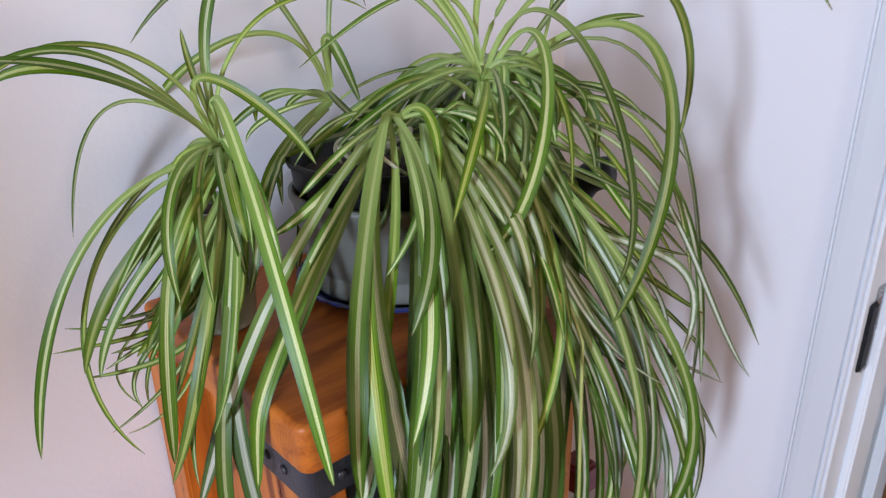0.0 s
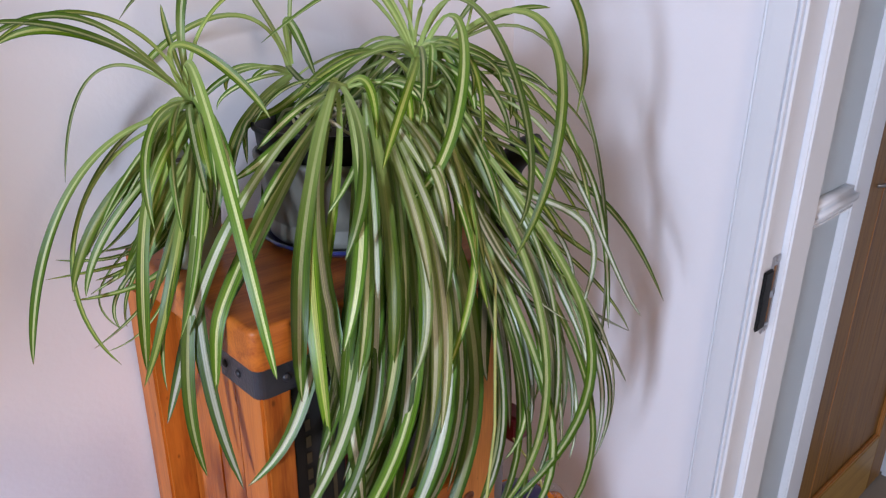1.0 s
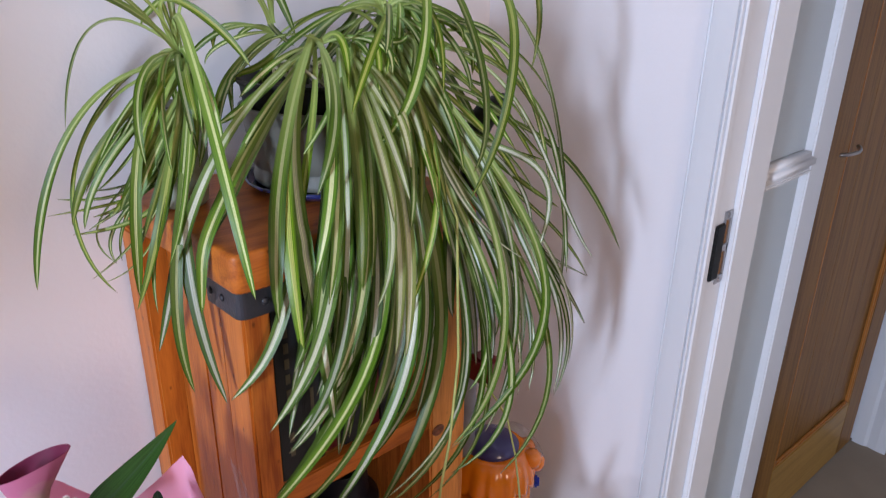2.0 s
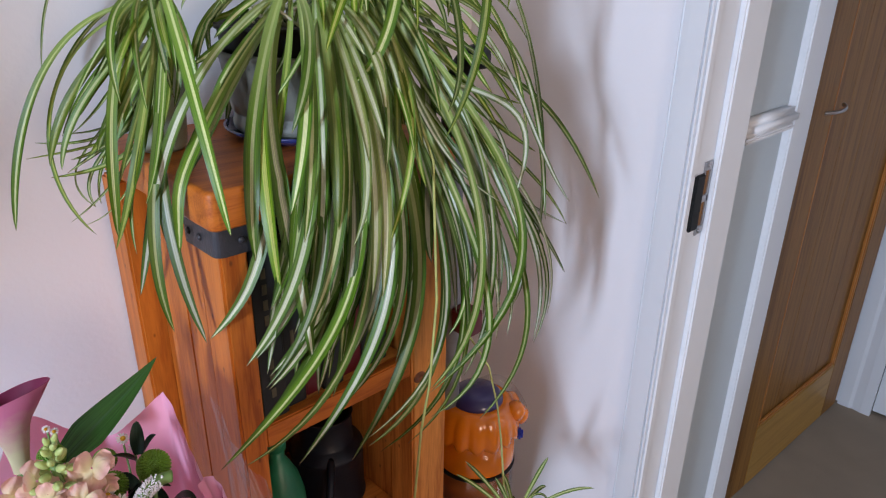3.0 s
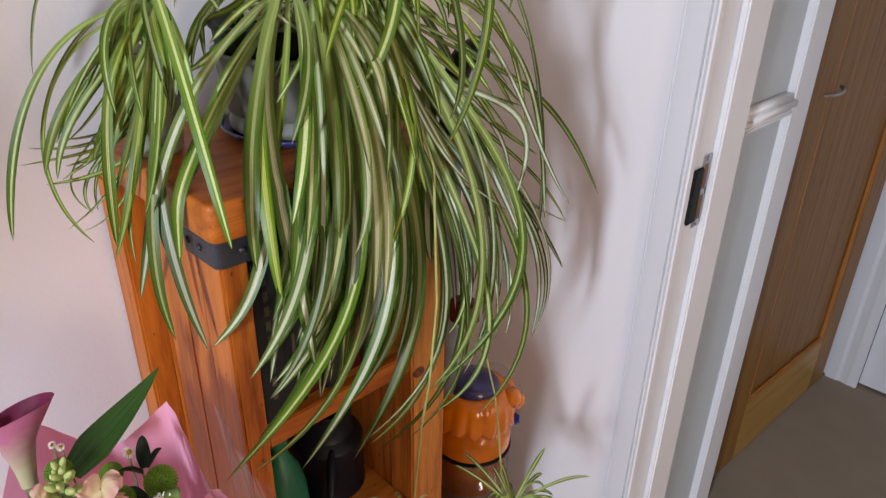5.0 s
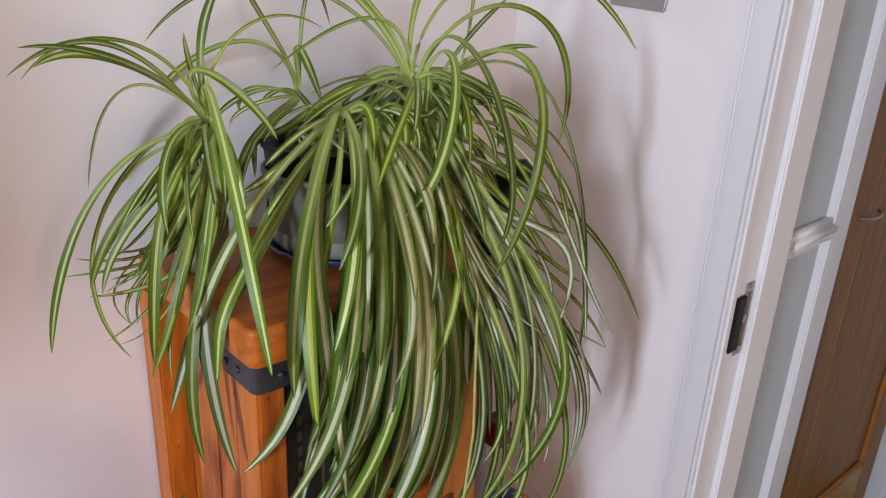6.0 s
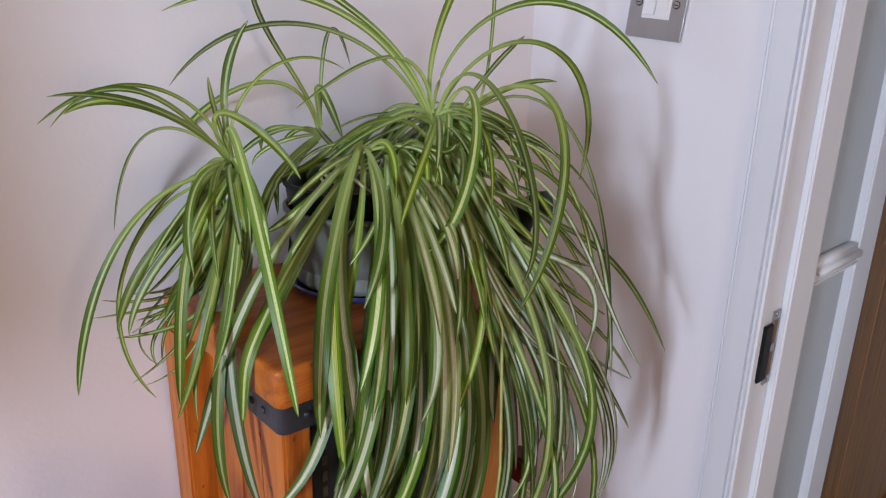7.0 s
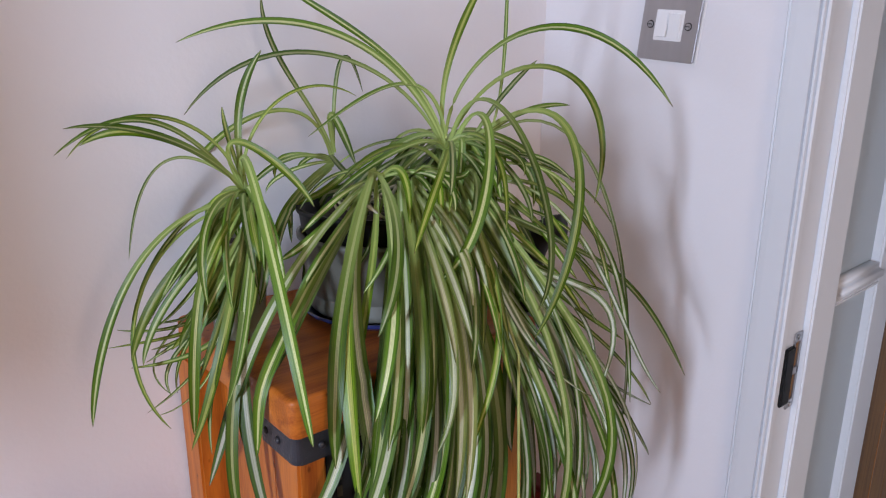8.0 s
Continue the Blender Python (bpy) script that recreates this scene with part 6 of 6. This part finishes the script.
part("carnation", bm, CARN, posy, "ruffled carnation, white edged with pink", True).matrix_local = facing((-0.215, -0.262, 0.992), TOWARDS + Vector((0.1, 0.1, 0.3)))
stalk((-0.208, -0.25, 0.995), 0.002)
bm = petals(bmesh.new(), 22, 0.006, 0.042, 0.0048, 0.004, -0.004, jitter=0.12, rows=5)
petals(bm, 20, 0.005, 0.036, 0.0044, 0.008, -0.002, 0.14, jitter=0.12, rows=5)
petals(bm, 18, 0.003, 0.014, 0.0018, 0.007, 0.0, 0.3, jitter=0.2)
part("gerbera", bm, ROSE, posy, "bright pink gerbera", True).matrix_local = facing((-0.257, -0.252, 1.000), TOWARDS + Vector((-0.1, 0.05, 0.4)))
stalk((-0.240, -0.25, 1.0), 0.002)

# snapdragon: a spike of green buds over open peach lobes
for k in range(20):
    t, a = k / 19, k * 2.4
    c = Vector((-0.210, -0.210, 1.060)).lerp(Vector((-0.214, -0.216, 1.030)), t) + Vector((math.cos(a), math.sin(a), 0)) * (0.002 + 0.0065 * t)
    size = 0.0022 + 0.0016 * t
    ob = part("bud", lathe([(0.0001, -size * 1.3), (size * 0.5, -size), (size * 0.85, -size * 0.2), (size * 0.75, size * 0.9), (size * 0.45, size * 1.7), (0.0001, size * 2.0)], 12), BUD, posy, "pale green snapdragon bud", True)
    ob.matrix_local = facing(c, (math.cos(a) * (0.3 + t), math.sin(a) * (0.3 + t) - 0.4, 1.0 - 0.5 * t))
for at, size in (((-0.195, -0.222, 1.038), 0.0150), ((-0.222, -0.212, 1.038), 0.0140), ((-0.221, -0.223, 1.030), 0.0125), ((-0.206, -0.236, 1.029), 0.0130), ((-0.217, -0.238, 1.022), 0.0150), ((-0.193, -0.225, 1.022), 0.0130), ((-0.233, -0.207, 1.028), 0.0150), ((-0.195, -0.234, 1.014), 0.0110), ((-0.225, -0.233, 1.020), 0.0125), ((-0.204, -0.215, 1.027), 0.0120)):
    n = TOWARDS + Vector((fl.uniform(-0.7, 0.7), fl.uniform(-0.2, 0.4), fl.uniform(-0.5, 0.3)))
    spin = fl.uniform(0, 6)
    size *= 0.88
    bm = petals(bmesh.new(), 3, 0.0005, size, size * 0.60, 0.002, -0.003, spin, 0.0022, 0.12, 8, 8, 0.72)
    petals(bm, 2, 0.0005, size * 0.80, size * 0.56, 0.006, 0.002, spin + 0.6, 0.0012, 0.2, 7, 7, 0.7)
    part("snapdragon", bm, PEACH, posy, "open peach snapdragon lobes", True).matrix_local = facing(at, n)
stalk((-0.212, -0.214, 1.045), 0.0025)

# calla: a rolled spathe with a pointed, turned-back lip, dark inside
def spathe(inset):
    bm = bmesh.new()
    uv = bm.loops.layers.uv.verify()
    grid = []
    for k in range(15):
        s = k / 14
        row = []
        for i in range(25):
            a = 2 * math.pi * i / 24 * 0.94
            lip = 0.5 + 0.5 * math.cos(a - math.pi * 0.94)
            r = 0.0055 + 0.0125 * s ** 1.6 + 0.009 * lip ** 4 * max(0, s - 0.62) * 3 - inset
            row.append((bm.verts.new((r * math.cos(a), r * math.sin(a), 0.062 * s + 0.012 * lip * s * s + 0.001 * max(0, s - 0.7) * 3 * lip ** 4)), i / 24, s))
        grid.append(row)
    for ra, rb in zip(grid, grid[1:]):
        for i in range(24):
            quad = (ra[i], ra[i + 1], rb[i + 1], rb[i])
            f = bm.faces.new([v[0] for v in quad])
            for loop, v in zip(f.loops, quad):
                loop[uv].uv = (v[1], v[2])
    return bm


calla_foot, calla_rim = Vector((-0.2035, 0.009, 0.896)), Vector((-0.200, 0.023, 0.948))
axis = (calla_rim - calla_foot).normalized()
across = (Vector((-1, 0, 0)) + axis * axis.x).normalized()
turn = Matrix((across, axis.cross(across), axis)).transposed().to_4x4()
calla = part("calla", spathe(0.0), CALLA, posy, "dusky pink calla lily", True)
calla.matrix_local = Matrix.Translation((calla_foot - posy.location) / BIG) @ turn @ Matrix.Diagonal((0.98, 0.92, 0.78, 1))
part("throat", spathe(0.0006), THROAT, calla, "dark burgundy throat", True)
stalk((calla_foot - posy.location) / BIG + HOME, 0.0045)

# foliage of the bouquet
blade("broad_leaf", posy, BROAD, [p - HOME for p in bezier((-0.197, -0.157, 1.005), (-0.177, -0.147, 1.013), (-0.149, -0.136, 1.017), (-0.116, -0.127, 1.038), 24)], 0.0245, 0.0, 0.30, 8, TOWARDS, True)
blade("broad_leaf", posy, BROAD, [p - HOME for p in bezier((-0.22, -0.20, 0.95), (-0.232, -0.215, 0.99), (-0.24, -0.225, 1.005), (-0.252, -0.235, 1.0), 14)], 0.034, 0.3, 0.3, 6)
for a, b in (((-0.158, -0.186, 1.005), (-0.153, -0.178, 1.026)), ((-0.156, -0.187, 1.005), (-0.146, -0.190, 1.018)), ((-0.160, -0.186, 1.002), (-0.176, -0.180, 1.008)), ((-0.165, -0.20, 0.985), (-0.150, -0.215, 0.992)),
             ((-0.175, -0.21, 0.985), (-0.165, -0.235, 0.990)), ((-0.18, -0.205, 0.985), (-0.195, -0.20, 1.004)), ((-0.165, -0.20, 0.98), (-0.172, -0.19, 1.0)), ((-0.17, -0.22, 0.975), (-0.150, -0.240, 0.985)),
             ((-0.185, -0.23, 0.98), (-0.175, -0.25, 0.988)), ((-0.20, -0.22, 0.98), (-0.215, -0.205, 1.002)), ((-0.18, -0.20, 0.975), (-0.165, -0.21, 1.0)), ((-0.15, -0.21, 0.975), (-0.14, -0.23, 0.985))):
    a, b = Vector(a), Vector(b)
    up = Vector((0, 0, (b - a).length * 0.25))
    blade("dark_leaf", posy, DARK, [p - HOME for p in bezier(a, a.lerp(b, 0.3) + up, a.lerp(b, 0.7) + up, b, 8)], (b - a).length * 0.42, fl.uniform(-0.5, 0.5), 0.2, 4, None, True)
for i in range(40):
    a = Vector((-0.18 + fl.uniform(-0.045, 0.035), -0.215 + fl.uniform(-0.045, 0.04), 0.95 + fl.uniform(-0.03, 0.02)))
    b = a + Vector((fl.uniform(-0.03, 0.03), fl.uniform(-0.03, 0.03), fl.uniform(0.01, 0.035)))
    blade("dark_leaf", posy, DARK, [p - HOME for p in bezier(a, a.lerp(b, 0.3) + Vector((0, 0, 0.005)), a.lerp(b, 0.7) + Vector((0, 0, 0.006)), b, 8)], 0.014, fl.uniform(-0.9, 0.9), 0.2, 4, None, True)

# veronica: a bent spike of tiny florets
path = bezier((-0.188, -0.255, 0.999), (-0.182, -0.241, 1.015), (-0.169, -0.232, 1.020), (-0.155, -0.236, 1.017), 30)
spike = part("veronica", tube([p - HOME for p in path], 0.0040, 10, None, 0.95), STALK, posy, "curved veronica spike fading from green to purple", True)
for dark, count in ((False, 900), (True, 380)):
    bm = bmesh.new()
    for i in range(count):
        s = fl.random() * 0.32 if dark else 0.16 + fl.random() * 0.62
        p = path[min(29, int(s * 30))] - HOME
        d = Vector((fl.gauss(0, 1), fl.gauss(0, 1), fl.gauss(0, 1))).normalized()
        bmesh.ops.create_cone(bm, segments=4, radius1=0.00055, radius2=0.0004, depth=0.0016, cap_ends=True, matrix=Matrix.Translation(p + d * 0.0046) @ d.to_track_quat("Z", "Y").to_matrix().to_4x4())
    part("floret", bm, FLORET_DARK if dark else FLORET, spike, "magenta florets" if dark else "pale pink florets")


def sheet(name, edge, mat, label, bow=0.03, rows=14, per=6, crinkle=0.0025, corner=99):
    """A sheet gathered at the stems that fans out to a free edge; it bows outwards and lies in soft waves."""
    foot = Vector((-0.17, -0.20, 0.630))
    line = []
    pts = [Vector(p) for p in edge]
    for a, b in zip(pts, pts[1:]):
        line += [a.lerp(b, k / per) for k in range(per)]
    line.append(pts[-1])
    for k in range(3):
        line = [line[0]] + [b if b in pts[corner:corner + 1] else (a + b * 2 + c) / 4 for a, b, c in zip(line, line[1:], line[2:])] + [line[-1]]
    bm = bmesh.new()
    grid = []
    for k in range(rows + 1):
        s = k / rows
        row = []
        for i, e in enumerate(line):
            spread = Vector((e.x - foot.x, e.y - foot.y, 0)).normalized()
            start = foot + spread * 0.02
            p = start.lerp(e, s) + spread * (bow * math.sin(math.pi * s) + crinkle * math.sin(i * 0.9 + 4 * s) * s)
            row.append(bm.verts.new(p - HOME))
        grid.append(row)
    for ra, rb in zip(grid, grid[1:]):
        for i in range(len(line) - 1):
            bm.faces.new((ra[i], ra[i + 1], rb[i + 1], rb[i]))
    return part(name, bm, mat, posy, label, True)


sheet("paper_wrap", [(-0.26, -0.20, 1.00), (-0.204, -0.058, 0.993), (-0.189, -0.067, 0.986), (-0.177, -0.085, 0.979), (-0.166, -0.110, 0.978), (-0.153, -0.129, 0.988), (-0.136, -0.136, 1.003), (-0.120, -0.141, 1.016), (-0.120, -0.158, 1.009), (-0.123, -0.178, 0.999), (-0.126, -0.198, 0.992), (-0.130, -0.214, 0.985), (-0.137, -0.235, 0.981)], PINK_PAPER, "folded pink paper wrap", crinkle=0.0006, corner=7)
sheet("paper_wrap", [(-0.135, -0.223, 0.988), (-0.132, -0.226, 0.996), (-0.128, -0.233, 0.999), (-0.127, -0.242, 0.997), (-0.131, -0.255, 0.988), (-0.134, -0.271, 0.980), (-0.139, -0.287, 0.969), (-0.175, -0.325, 0.965), (-0.215, -0.315, 0.96), (-0.26, -0.29, 0.965)], PINK_PAPER, "outer pink paper wrap", 0.038, crinkle=0.0008)
sheet("paper_wrap", [(-0.140, -0.249, 0.991), (-0.146, -0.254, 0.992), (-0.162, -0.262, 0.992), (-0.177, -0.268, 0.989), (-0.190, -0.275, 0.987)], PINK_PAPER, "turned-down front edge of the pink paper", 0.045, crinkle=0.0008)
sheet("cellophane", [(-0.118, -0.139, 0.991), (-0.101, -0.140, 0.998), (-0.087, -0.145, 1.001), (-0.086, -0.159, 0.994), (-0.089, -0.170, 0.992), (-0.093, -0.186, 0.982), (-0.093, -0.218, 0.974), (-0.092, -0.244, 0.975), (-0.103, -0.248, 0.971), (-0.128, -0.260, 0.970), (-0.141, -0.269, 0.965)], CELLO, "clear crinkled cellophane", 0.04, crinkle=0.0012, corner=3).visible_shadow = False
